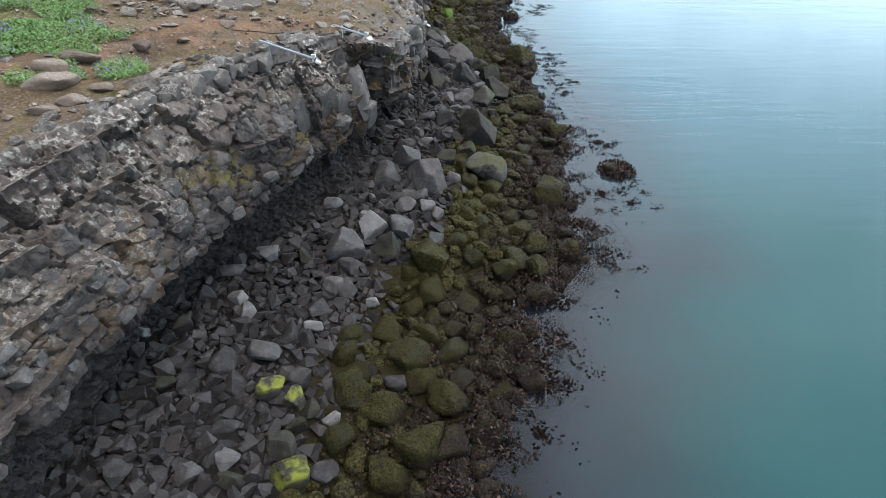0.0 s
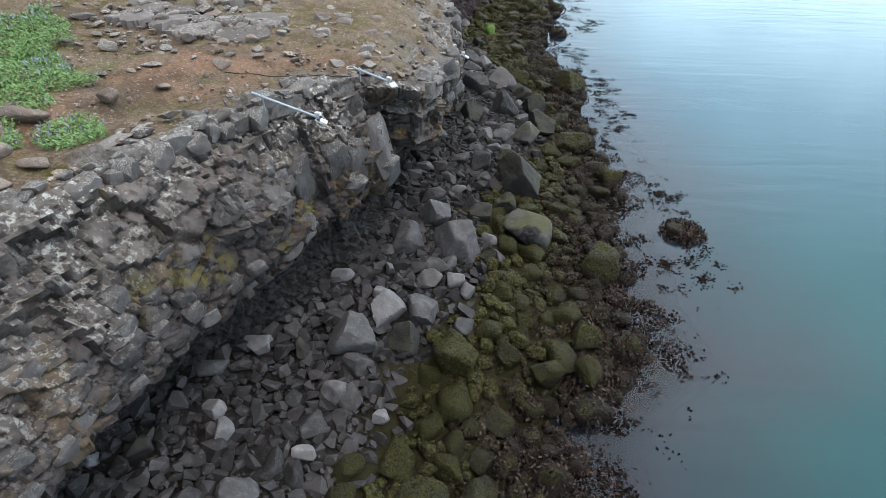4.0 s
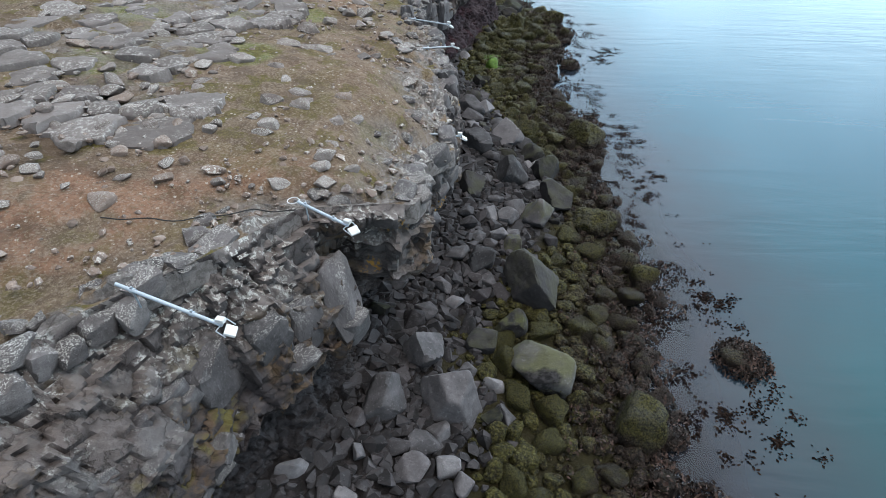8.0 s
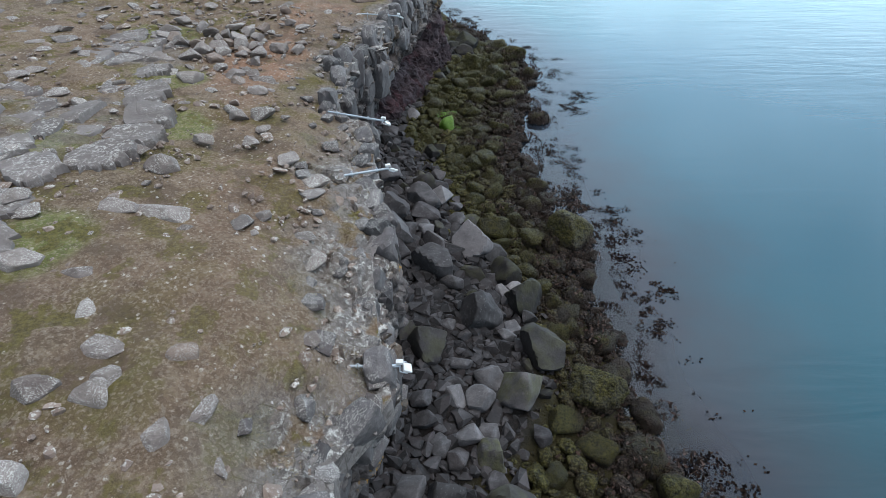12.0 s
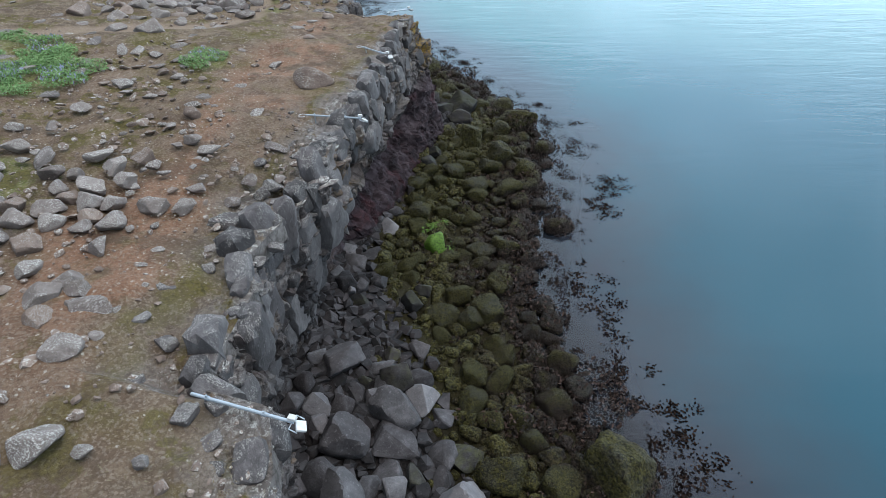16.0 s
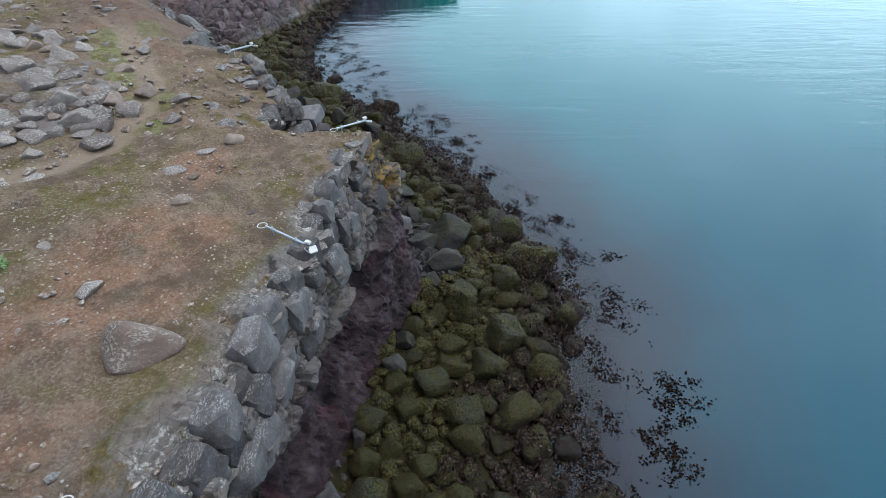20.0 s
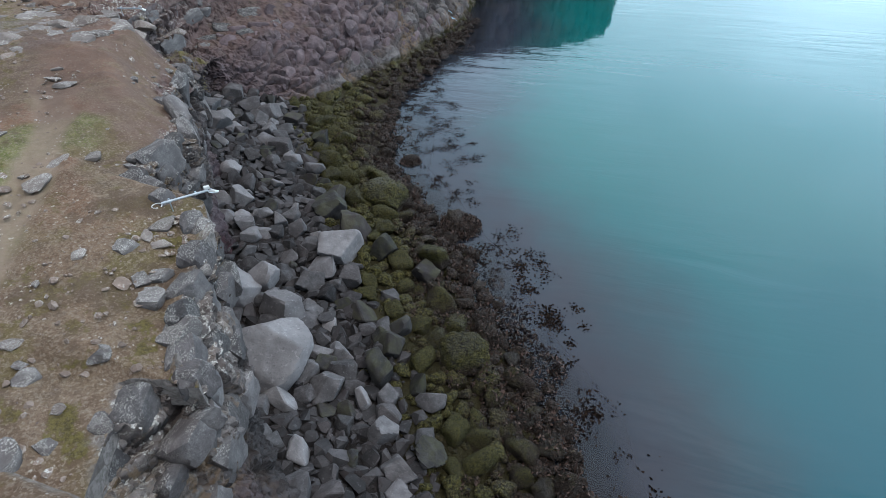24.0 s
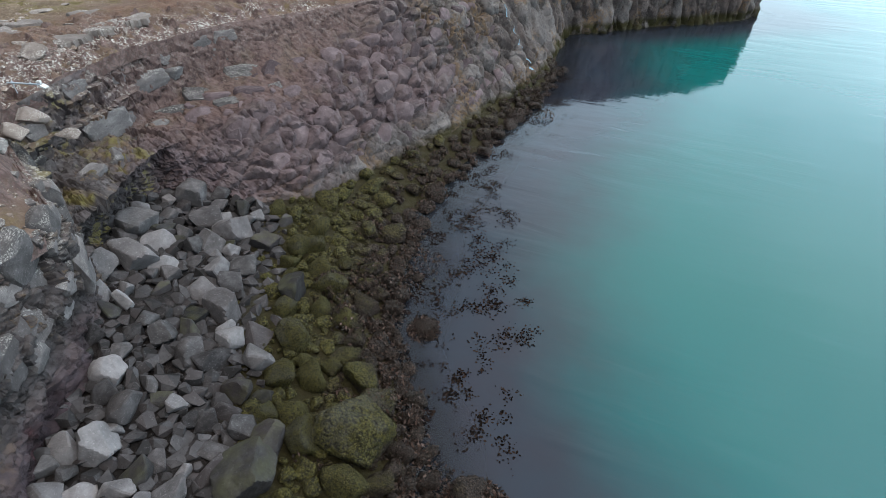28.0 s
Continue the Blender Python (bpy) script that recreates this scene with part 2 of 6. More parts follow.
def ground_material():
    m = Mat("plateau_ground")
    big, mid, fine = m.noise(0.33, 4), m.noise(1.7, 6, 0.65), m.noise(12, 7, 0.72)
    dirt = m.ramp(mid, (0.32, (0.120, 0.083, 0.062)), (0.5, (0.210, 0.160, 0.125)), (0.68, (0.300, 0.243, 0.198)))
    dirt = m.mix(m.op("MULTIPLY", m.op("MULTIPLY", m.span(m.noise(0.45, 4), 0.40, 0.54), m.attr("path")), 0.85), dirt, (0.300, 0.180, 0.122))
    dirt = m.mix(m.op("MULTIPLY", m.span(m.noise(0.75, 5, 0.6), 0.54, 0.64), 0.7), dirt, m.mix(fine, (0.095, 0.055, 0.040), (0.165, 0.100, 0.072)))
    turf = m.ramp(m.noise(3.2, 7, 0.7), (0.32, (0.080, 0.063, 0.044)), (0.5, (0.174, 0.141, 0.102)), (0.66, (0.275, 0.232, 0.175)))
    turf = m.mix(m.op("MULTIPLY", m.span(m.noise(0.8, 5), 0.515, 0.575), 0.75), turf, m.mix(fine, (0.085, 0.082, 0.026), (0.185, 0.172, 0.066)))
    turf = m.mix(m.op("MULTIPLY", m.span(m.noise(0.16, 3), 0.42, 0.60), 0.45), turf, (0.225, 0.172, 0.125))
    bare = m.op("MAXIMUM", m.op("MULTIPLY", m.span(big, 0.50, 0.60), 0.6), m.op("MULTIPLY", m.attr("path"), m.span(m.noise(0.9, 4), 0.36, 0.5)))
    col = m.mix(bare, turf, dirt)
    green = m.attr("green")
    col = m.mix(green, col, m.ramp(m.noise(5, 6), (0.3, (0.105, 0.135, 0.045)), (0.55, (0.190, 0.215, 0.085)), (0.75, (0.26, 0.265, 0.13))))
    # grit, tufts and gravel
    gritv = m.axis("X", m.voronoi(26, "F1", "Color"))
    col = m.mix(m.op("MULTIPLY", m.span(gritv, 0.72, 0.88), 0.4), col, (0.33, 0.30, 0.265))
    col = m.mix(m.op("MULTIPLY", m.span(gritv, 0.30, 0.15), 0.28), col, (0.095, 0.066, 0.048))
    col = m.mix(m.op("MULTIPLY", m.span(fine, 0.50, 0.62), 0.4), col, (0.100, 0.072, 0.052))
    col = m.mix(m.op("MULTIPLY", m.span(m.noise(21, 6, 0.75), 0.54, 0.62), 0.55), col, (0.42, 0.37, 0.31))
    # dark moss cushions, a worn pale trail and white lichen dots
    moss = m.op("MULTIPLY", m.span(m.noise(1.5, 4, 0.6), 0.53, 0.60), m.op("SUBTRACT", 1.0, m.op("MULTIPLY", m.attr("path"), 0.85)))
    col = m.mix(m.op("MULTIPLY", moss, 0.8), col, m.mix(m.span(fine, 0.4, 0.6), (0.060, 0.056, 0.018), (0.160, 0.148, 0.045)))
    col = m.mix(m.op("MULTIPLY", m.span(m.noise(0.6, 5, 0.65), 0.53, 0.60), 0.55), col, m.mix(fine, (0.070, 0.052, 0.040), (0.150, 0.118, 0.092)))
    col = m.mix(m.op("MULTIPLY", m.attr("trail"), 0.8), col, m.mix(m.noise(6, 5), (0.25, 0.205, 0.165), (0.40, 0.34, 0.28)))
    dot = m.op("MULTIPLY", m.span(m.voronoi(7.5), 0.26, 0.16), m.span(m.noise(0.9, 4), 0.47, 0.56))
    col = m.mix(m.op("MULTIPLY", dot, m.span(m.noise(30, 4), 0.42, 0.55)), col, (0.50, 0.49, 0.45))
    col = m.mix(1.0, col, (0.89, 0.815, 0.76), "MULTIPLY")
    col = m.mix(m.op("MULTIPLY", m.attr("red"), m.span(m.noise(0.9, 5, 0.65), 0.35, 0.6, 0.35, 0.8)), col, m.mix(fine, (0.085, 0.055, 0.047), (0.185, 0.125, 0.100)))
    # bedrock coming through near the rim and on steep steps
    rockmask = m.op("MAXIMUM", m.span(m.up(), 0.74, 0.5), m.op("MULTIPLY", m.attr("rimmed"), m.span(m.noise(1.4, 6, 0.65), 0.40, 0.48)))
    rock = m.ramp(m.noise(3, 7, 0.7), (0.3, (0.110, 0.098, 0.094)), (0.55, (0.225, 0.204, 0.194)), (0.72, (0.33, 0.305, 0.29)))
    rock = m.mix(m.attr("red"), rock, m.mix(m.span(m.noise(3, 6, 0.7), 0.4, 0.6), (0.095, 0.060, 0.056), (0.185, 0.132, 0.122)))
    rock = lichen(m, rock, m.op("MULTIPLY", m.span(m.up(), 0.3, 0.75), m.attr("rimmed")), 18)
    crack = m.span(m.op("ADD", m.voronoi(2.2, "DISTANCE_TO_EDGE"), m.op("MULTIPLY", m.noise(9, 3), 0.06)), 0.02, 0.06)
    rock = m.mix(m.op("MULTIPLY", m.op("SUBTRACT", 1.0, crack), 0.65), rock, (0.05, 0.042, 0.034))
    rock = m.mix(m.op("MULTIPLY", m.span(m.noise(9, 7, 0.7), 0.48, 0.60), 0.5), rock, (0.070, 0.062, 0.058))
    col = m.mix(rockmask, col, rock)
    h = m.op("ADD", fine, m.op("MULTIPLY", gritv, 0.5))
    n = m.bump(m.noise(45, 6, 0.75), 0.9, 0.03, m.bump(h, 0.7, 0.06))
    return m.done(col, 0.95, n, spec=0.2)


def beach_material():
    m = Mat("beach_bed")
    # near-black bed: shade of the gaps between stones put into the colour
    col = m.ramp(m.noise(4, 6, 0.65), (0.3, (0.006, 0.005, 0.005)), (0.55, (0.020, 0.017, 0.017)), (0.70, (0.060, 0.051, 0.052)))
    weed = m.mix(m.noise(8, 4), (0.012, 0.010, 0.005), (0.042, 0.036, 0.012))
    col = m.mix(m.attr("weedy"), col, weed)
    col = m.mix(m.span(m.axis("Z"), 0.12, -0.25), col, m.mix(m.noise(1.5, 4), (0.055, 0.036, 0.036), (0.030, 0.022, 0.020)))
    n = m.bump(m.noise(13, 6, 0.75), 1.0, 0.08, m.bump(m.noise(40, 4), 0.6, 0.02))
    return m.done(col, 0.75, n, spec=0.2)


def stone_material(name, low, mid, high, space, white=0.0, green=0.0, broken=False):
    """Weathered lava stone: grey tones that differ from stone to stone, pits, pale scuffs, algae on some."""
    m = Mat(name, space)
    tone = m.ramp(m.noise(1.6, 5, 0.6), (0.32, low), (0.5, mid), (0.68, high))
    tone = m.mix(m.rand, m.mix(0.72, tone, low), m.mix(0.42, tone, high))
    warm = m.op("FRACT", m.op("MULTIPLY", m.rand, 17.31))
    tone = m.mix(m.op("MULTIPLY", m.span(warm, 0.60, 1.0), 0.16), tone, (0.100, 0.078, 0.080))
    tone = m.mix(m.op("MULTIPLY", m.span(m.noise(9, 5, 0.7), 0.55, 0.72), 0.35), tone, tuple(1.9 * c for c in high))
    tone = m.mix(m.op("MULTIPLY", m.span(m.noise(24, 3, 0.6), 0.56, 0.70), 0.5), tone, low)
    if white:
        tone = lichen(m, tone, m.op("MULTIPLY", m.span(m.up(), 0.0, 0.7), min(1.0, white + 0.2)), 22.0, 0.47 - 0.14 * white)
    if green:
        cover = m.op("MULTIPLY", m.span(m.noise(1.3, 5, 0.6), 0.36, 0.66), m.span(m.up(), -0.1, 0.8))
        algae = m.mix(m.noise(14, 4), (0.060, 0.064, 0.022), (0.115, 0.120, 0.045)) if green < 0.9 else m.mix(m.noise(14, 4), (0.12, 0.13, 0.025), (0.26, 0.29, 0.05))
        tone = m.mix(m.op("MULTIPLY", cover, green), tone, algae)
    # black over one side, towards low local X and below the top
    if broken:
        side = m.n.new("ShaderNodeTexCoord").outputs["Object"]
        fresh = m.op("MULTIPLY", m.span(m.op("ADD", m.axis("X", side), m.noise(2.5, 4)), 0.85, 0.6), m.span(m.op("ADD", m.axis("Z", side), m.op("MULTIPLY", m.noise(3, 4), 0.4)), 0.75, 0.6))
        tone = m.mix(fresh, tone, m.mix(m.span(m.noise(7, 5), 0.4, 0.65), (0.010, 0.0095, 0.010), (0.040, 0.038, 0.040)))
    n = m.bump(m.noise(70, 4, 0.6), 0.35, 0.008, m.bump(m.noise(6, 6, 0.6), 0.5, 0.05))
    return m.done(tone, 0.85, n, spec=0.22)


def weed_material(name, space, bare=0.0):
    """Rock under a coat of bladderwrack: olive and gold above, brown and near black by the water."""
    m = Mat(name, space)
    z = m.op("ADD", m.axis("Z"), m.op("MULTIPLY", m.op("SUBTRACT", m.noise(1.2, 3), 0.5), 0.9))
    z = m.op("SUBTRACT", z, m.span(m.axis("Y"), 55.0, 62.0, 0.0, 0.20))
    high = m.ramp(m.noise(5, 5, 0.65), (0.3, (0.008, 0.008, 0.004)), (0.5, (0.034, 0.032, 0.011)), (0.72, (0.100, 0.091, 0.022)))
    low = m.ramp(m.noise(7, 5, 0.65), (0.3, (0.005, 0.004, 0.003)), (0.55, (0.018, 0.012, 0.010)), (0.75, (0.058, 0.040, 0.033)))
    col = m.mix(m.span(z, 0.25, 0.70), low, high)
    col = m.mix(m.op("MULTIPLY", m.rand, 0.6), col, m.mix(0.4, col, (0.012, 0.012, 0.008)))
    flecks = m.axis("X", m.voronoi(34, "F1", "Color"))
    col = m.mix(m.op("MULTIPLY", m.span(flecks, 0.55, 0.95), 0.7), col, m.mix(m.span(z, 0.2, 0.7), (0.085, 0.062, 0.052), (0.13, 0.115, 0.04)))
    if bare:
        skin = m.op("MULTIPLY", m.span(m.noise(1.4, 4), 0.45, 0.55), m.span(m.up(), 0.2, 0.75))
        col = m.mix(m.op("MULTIPLY", skin, bare), col, m.mix(m.noise(8, 4), (0.034, 0.034, 0.033), (0.072, 0.072, 0.068)))
    # bunched fronds: pale tips, and the shade of the hollows put into the colour
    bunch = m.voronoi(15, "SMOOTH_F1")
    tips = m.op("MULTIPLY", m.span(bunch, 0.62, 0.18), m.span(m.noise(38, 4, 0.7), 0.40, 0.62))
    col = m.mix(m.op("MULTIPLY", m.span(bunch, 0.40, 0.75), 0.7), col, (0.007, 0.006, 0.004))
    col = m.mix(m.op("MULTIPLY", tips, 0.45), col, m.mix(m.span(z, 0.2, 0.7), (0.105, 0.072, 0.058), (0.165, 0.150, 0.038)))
    n = m.bump(m.noise(40, 5, 0.75), 1.0, 0.04, m.bump(m.op("SUBTRACT", 1.0, bunch), 1.0, 0.10, m.bump(m.noise(7, 6, 0.7), 0.8, 0.14)))
    return m.done(col, 0.7, n, spec=0.2)


def plain_material(name, base, rough=0.5, metal=0.0, grain=0.15):
    m = Mat(name, "object")
    dark = tuple(c * (1 - grain) for c in base)
    col = m.mix(m.span(m.noise(9, 5), 0.35, 0.65), dark, base)
    return m.done(col, m.span(m.noise(14, 4), 0.3, 0.7, rough * 0.85, min(1, rough * 1.2)), m.bump(m.noise(60, 3), 0.1, 0.003), metal)


def leaf_material(name, a, b, c, rough=0.6, spec=0.2):
    m = Mat(name)
    col = m.ramp(m.rand, (0.0, a), (0.5, b), (1.0, c))
    col = m.mix(m.op("MULTIPLY", m.noise(3, 3), 0.35), col, a)
    return m.done(col, rough, spec=spec)


def water_material():
    m = Mat("sea_water")
    depth = m.attr("depth")
    turbid = m.span(m.op("ADD", depth, m.op("MULTIPLY", m.op("SUBTRACT", m.noise(0.35, 3), 0.5), 0.9)), 0.0, 2.2, 0.35, 0.97)
    body = m.n.new("ShaderNodeBsdfDiffuse")
    teal = m.mix(m.span(m.op("ADD", m.axis("Y"), m.op("MULTIPLY", m.noise(0.05, 3), 20.0)), 58.0, 88.0), (0.0005, 0.060, 0.096), (0.002, 0.100, 0.098))
    teal = m.mix(m.span(m.op("ADD", m.axis("Y"), m.op("MULTIPLY", m.noise(0.05, 3), 16.0)), 40.0, 20.0), teal, (0.002, 0.066, 0.074))
    silt = m.mix(m.noise(0.5, 4), (0.025, 0.023, 0.033), (0.020, 0.034, 0.050))
    m.put(body.inputs["Color"], m.mix(m.span(m.op("ADD", m.op("SUBTRACT", depth, m.span(m.axis("Y"), 50.0, 66.0, 0.0, 2.2)), m.op("MULTIPLY", m.op("SUBTRACT", m.noise(0.25, 3), 0.5), 3.0)), 0.6, 8.0), silt, teal))
    clear = m.n.new("ShaderNodeBsdfTransparent")
    clear.inputs["Color"].default_value = (0.50, 0.62, 0.72, 1)
    inner = m.n.new("ShaderNodeMixShader")
    m.put(inner.inputs[0], turbid)
    m.l.new(clear.outputs[0], inner.inputs[1])
    m.l.new(body.outputs[0], inner.inputs[2])
    gloss = m.n.new("ShaderNodeBsdfGlossy")
    gloss.inputs["Roughness"].default_value = 0.04
    # slow swell streaks, cut by patches of calm
    swell = m.noise(0.55, 4, 0.55, vec=m.scaled(0.35, 1.6, 1.0), distort=0.5)
    ripple = m.noise(2.8, 3, 0.5, vec=m.scaled(0.6, 1.5, 1.0))
    calm = m.span(m.noise(0.045, 3), 0.42, 0.62, 0.15, 1.0)
    h = m.op("MULTIPLY", m.op("ADD", m.op("MULTIPLY", swell, 1.0), m.op("MULTIPLY", ripple, 0.12)), calm)
    nrm = m.bump(h, 0.16, 0.30)
    m.l.new(nrm, gloss.inputs["Normal"])
    fres = m.n.new("ShaderNodeFresnel")
    fres.inputs["IOR"].default_value = 1.35
    m.l.new(nrm, fres.inputs["Normal"])
    top = m.n.new("ShaderNodeMixShader")
    m.l.new(fres.outputs[0], top.inputs[0])
    m.l.new(inner.outputs[0], top.inputs[1])
    m.l.new(gloss.outputs[0], top.inputs[2])
    m.l.new(top.outputs[0], m.out.inputs["Surface"])
    return m.m


M_CLIFF, M_GROUND, M_BEACH, M_WATER = cliff_material(), ground_material(), beach_material(), water_material()
GREY = ((0.011, 0.010, 0.011), (0.038, 0.036, 0.038), (0.118, 0.112, 0.118))
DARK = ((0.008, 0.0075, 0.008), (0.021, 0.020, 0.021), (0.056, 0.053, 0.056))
PALE = ((0.085, 0.081, 0.086), (0.165, 0.158, 0.165), (0.250, 0.242, 0.250))
TOP = ((0.098, 0.080, 0.073), (0.188, 0.160, 0.147), (0.275, 0.243, 0.226))
BROWN = ((0.110, 0.080, 0.066), (0.215, 0.165, 0.138), (0.300, 0.243, 0.208))
M_STONE = stone_material("grey_lava_stone", *GREY, "object")
M_BOULDER = stone_material("grey_boulder", (0.026, 0.025, 0.026), (0.072, 0.069, 0.073), (0.165, 0.158, 0.166), "object")
M_SHINGLE = stone_material("grey_shingle", (0.008, 0.0075, 0.008), (0.027, 0.0255, 0.027), (0.088, 0.083, 0.088), "world")
# darker than the shingle, with the shade between larger stones in the colour
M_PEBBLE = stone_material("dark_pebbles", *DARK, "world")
M_PALE = stone_material("pale_fresh_stone", *PALE, "object")
M_DARK = stone_material("dark_wet_stone", *DARK, "object", green=0.25)
M_ALGAE = stone_material("grey_stone_with_algae", *GREY, "object", green=0.6)
M_LIME = stone_material("stone_with_lime_algae", *GREY, "object", green=1.0)
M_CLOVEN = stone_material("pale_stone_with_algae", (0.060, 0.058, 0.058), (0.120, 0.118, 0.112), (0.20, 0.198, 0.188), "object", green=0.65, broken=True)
M_FIELD = stone_material("field_stone", *TOP, "object", white=0.4)
M_BROWNSTONE = stone_material("brown_field_stone", *BROWN, "object", white=0.25)
M_LICHEN = stone_material("lichened_stone", *TOP, "object", white=1.0)
M_SLAB = stone_material("bedded_slab", (0.095, 0.082, 0.077), (0.160, 0.141, 0.133), (0.215, 0.193, 0.184), "object", white=0.3)
M_FACE = stone_material("cliff_block", (0.028, 0.026, 0.027), (0.080, 0.074, 0.076), (0.180, 0.168, 0.170), "object", white=0.22)
M_PINK = stone_material("scoria_block", (0.032, 0.023, 0.026), (0.092, 0.067, 0.074), (0.175, 0.136, 0.143), "object")
M_EDGE = stone_material("rim_block", (0.050, 0.044, 0.044), (0.110, 0.099, 0.098), (0.180, 0.166, 0.164), "object", white=0.55)
M_GRAVEL = stone_material("plateau_gravel", *BROWN, "world", white=0.5)
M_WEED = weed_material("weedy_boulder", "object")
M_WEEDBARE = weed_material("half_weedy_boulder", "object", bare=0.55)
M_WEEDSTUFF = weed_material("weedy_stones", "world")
M_AFLOAT = leaf_material("floating_fronds", (0.003, 0.002, 0.002), (0.007, 0.005, 0.004), (0.030, 0.019, 0.015), 0.9, 0.04)
# the palest frond tone is the mats' sheen put into the colour
M_FROND = leaf_material("wrack_fronds", (0.006, 0.004, 0.003), (0.020, 0.013, 0.010), (0.105, 0.066, 0.054), 0.6)
M_GOLDFROND = leaf_material("golden_wrack_fronds", (0.014, 0.013, 0.005), (0.040, 0.037, 0.011), (0.090, 0.082, 0.022), 0.7)
M_GRASS = leaf_material("meadow_leaves", (0.095, 0.180, 0.058), (0.170, 0.295, 0.105), (0.260, 0.395, 0.180))
M_BLOOM = leaf_material("lupin_flowers", (0.20, 0.21, 0.33), (0.26, 0.28, 0.40), (0.34, 0.35, 0.46))
M_DRYGRASS = leaf_material("dry_grass", (0.140, 0.112, 0.062), (0.215, 0.178, 0.110), (0.300, 0.255, 0.170))
M_GREENROCK = plain_material("bright_sea_lettuce", (0.105, 0.205, 0.018), 0.7, grain=0.7)
M_ZINC = plain_material("galvanised_tube", (0.46, 0.52, 0.58), 0.45, 0.75)
M_WHITE = plain_material("white_enamel", (0.62, 0.63, 0.63), 0.4)
M_GLASS = plain_material("lamp_glass", (0.42, 0.46, 0.46), 0.12)
M_RUBBER = plain_material("black_rubber", (0.02, 0.02, 0.02), 0.6)


# ---- numbers: noise on arrays ----
def hashed(ix, iy, iz, k):
    h = (ix.astype(np.int64) * 374761393 + iy.astype(np.int64) * 668265263 + iz.astype(np.int64) * 2147483647 + k * 974634777) & 0xFFFFFFFF
    h = ((h ^ (h >> 13)) * 1274126177) & 0xFFFFFFFF
    h = ((h ^ (h >> 16)) * 2246822519) & 0xFFFFFFFF
    return ((h ^ (h >> 15)) & 0xFFFFFF) / float(0xFFFFFF)


def smooth_noise(p, k=0):
    i = np.floor(p)
    f = p - i
    f = f * f * (3 - 2 * f)
    i = i.astype(np.int64)
    total = 0
    for dx in (0, 1):
        for dy in (0, 1):
            for dz in (0, 1):
                w = (f[:, 0] if dx else 1 - f[:, 0]) * (f[:, 1] if dy else 1 - f[:, 1]) * (f[:, 2] if dz else 1 - f[:, 2])
                total = total + w * hashed(i[:, 0] + dx, i[:, 1] + dy, i[:, 2] + dz, k)
    return total - 0.5


def fbm(p, scale, octaves=4, k=0):
    total, amp = 0, 1.0
    for o in range(octaves):
        total = total + amp * smooth_noise(p * scale * 2 ** o, k + 7 * o)
        amp *= 0.5
    return total


def cells(p, k=0):
    """Distances to the two nearest cell points, the nearest one's place and its random number."""
    i = np.floor(p).astype(np.int64)
    d1, d2 = np.full(len(p), 9.0), np.full(len(p), 9.0)
    place, rnd = np.zeros_like(p), np.zeros(len(p))
    for dx in (-1, 0, 1):
        for dy in (-1, 0, 1):
            for dz in (-1, 0, 1):
                c = i + np.array((dx, dy, dz))
                q = c + np.stack([hashed(c[:, 0], c[:, 1], c[:, 2], k + s) for s in (1, 2, 3)], 1)
                d = np.sqrt(((q - p) ** 2).sum(1))
                near = d < d1
                d2 = np.where(near, d1, np.minimum(d2, d))
                d1 = np.where(near, d, d1)
                place[near] = q[near]
                rnd[near] = hashed(c[near, 0], c[near, 1], c[near, 2], k + 4)
    return d1, d2, place, rnd


def blocks(p, size, k, warp=0.12, lean=1.5, rise=1.0, open_=0.22, wide=0.07):
    """Relief of jointed rock: a step and a tilt for each block, and open joints between. Also each block's random number."""
    q = p / size + warp * np.stack([fbm(p, 1.3 / np.max(size), 2, k + s) for s in (11, 12, 13)], 1)
    d1, d2, c, r = cells(q, k)
    tilt = np.stack([hashed((r * 1e6).astype(np.int64), (r * 7e5).astype(np.int64), (r * 3e5).astype(np.int64), s) - 0.5 for s in (1, 2, 3)], 1)
    joint = np.clip((d2 - d1) / wide, 0, 1)
    return rise * (r - 0.5) + ((q - c) * tilt).sum(1) * lean - open_ * (1 - joint), r


def step(a, b, x):
    t = np.clip((x - a) / (b - a), 0, 1)
    return t * t * (3 - 2 * t)


def line(table, y, col=1):
    return np.interp(y, [r[0] for r in table], [r[col] for r in table])


def grid_mesh(name, pts, material, attrs=(), smooth=True, crease=0):
    """A mesh from an array of rows x columns x 3, with named numbers on its points."""
    rows, cols = pts.shape[:2]
    me = bpy.data.meshes.new(name)
    idx = np.arange(rows * cols).reshape(rows, cols)
    quads = np.stack([idx[:-1, :-1], idx[:-1, 1:], idx[1:, 1:], idx[1:, :-1]], -1).reshape(-1, 4)
    fill_mesh(me, pts.reshape(-1, 3), quads, smooth)
    for key, values in attrs:
        a = me.attributes.new(key, "FLOAT", "POINT")
        a.data.foreach_set("value", np.ascontiguousarray(values, dtype=np.float32).ravel())
    if crease:
        me.set_sharp_from_angle(angle=radians(crease))
    me.materials.append(material)
    return new(name, me)


def fill_mesh(me, verts, faces, smooth=True):
    faces = np.asarray(faces, dtype=np.int32)
    n, k = faces.shape
    me.vertices.add(len(verts))
    me.vertices.foreach_set("co", np.ascontiguousarray(verts, dtype=np.float32).ravel())
    me.loops.add(n * k)
    me.loops.foreach_set("vertex_index", faces.ravel())
    me.polygons.add(n)
    me.polygons.foreach_set("loop_start", np.arange(0, n * k, k, dtype=np.int32))
    me.polygons.foreach_set("use_smooth", np.full(n, smooth, dtype=bool))
    me.update(calc_edges=True)
    me.validate()


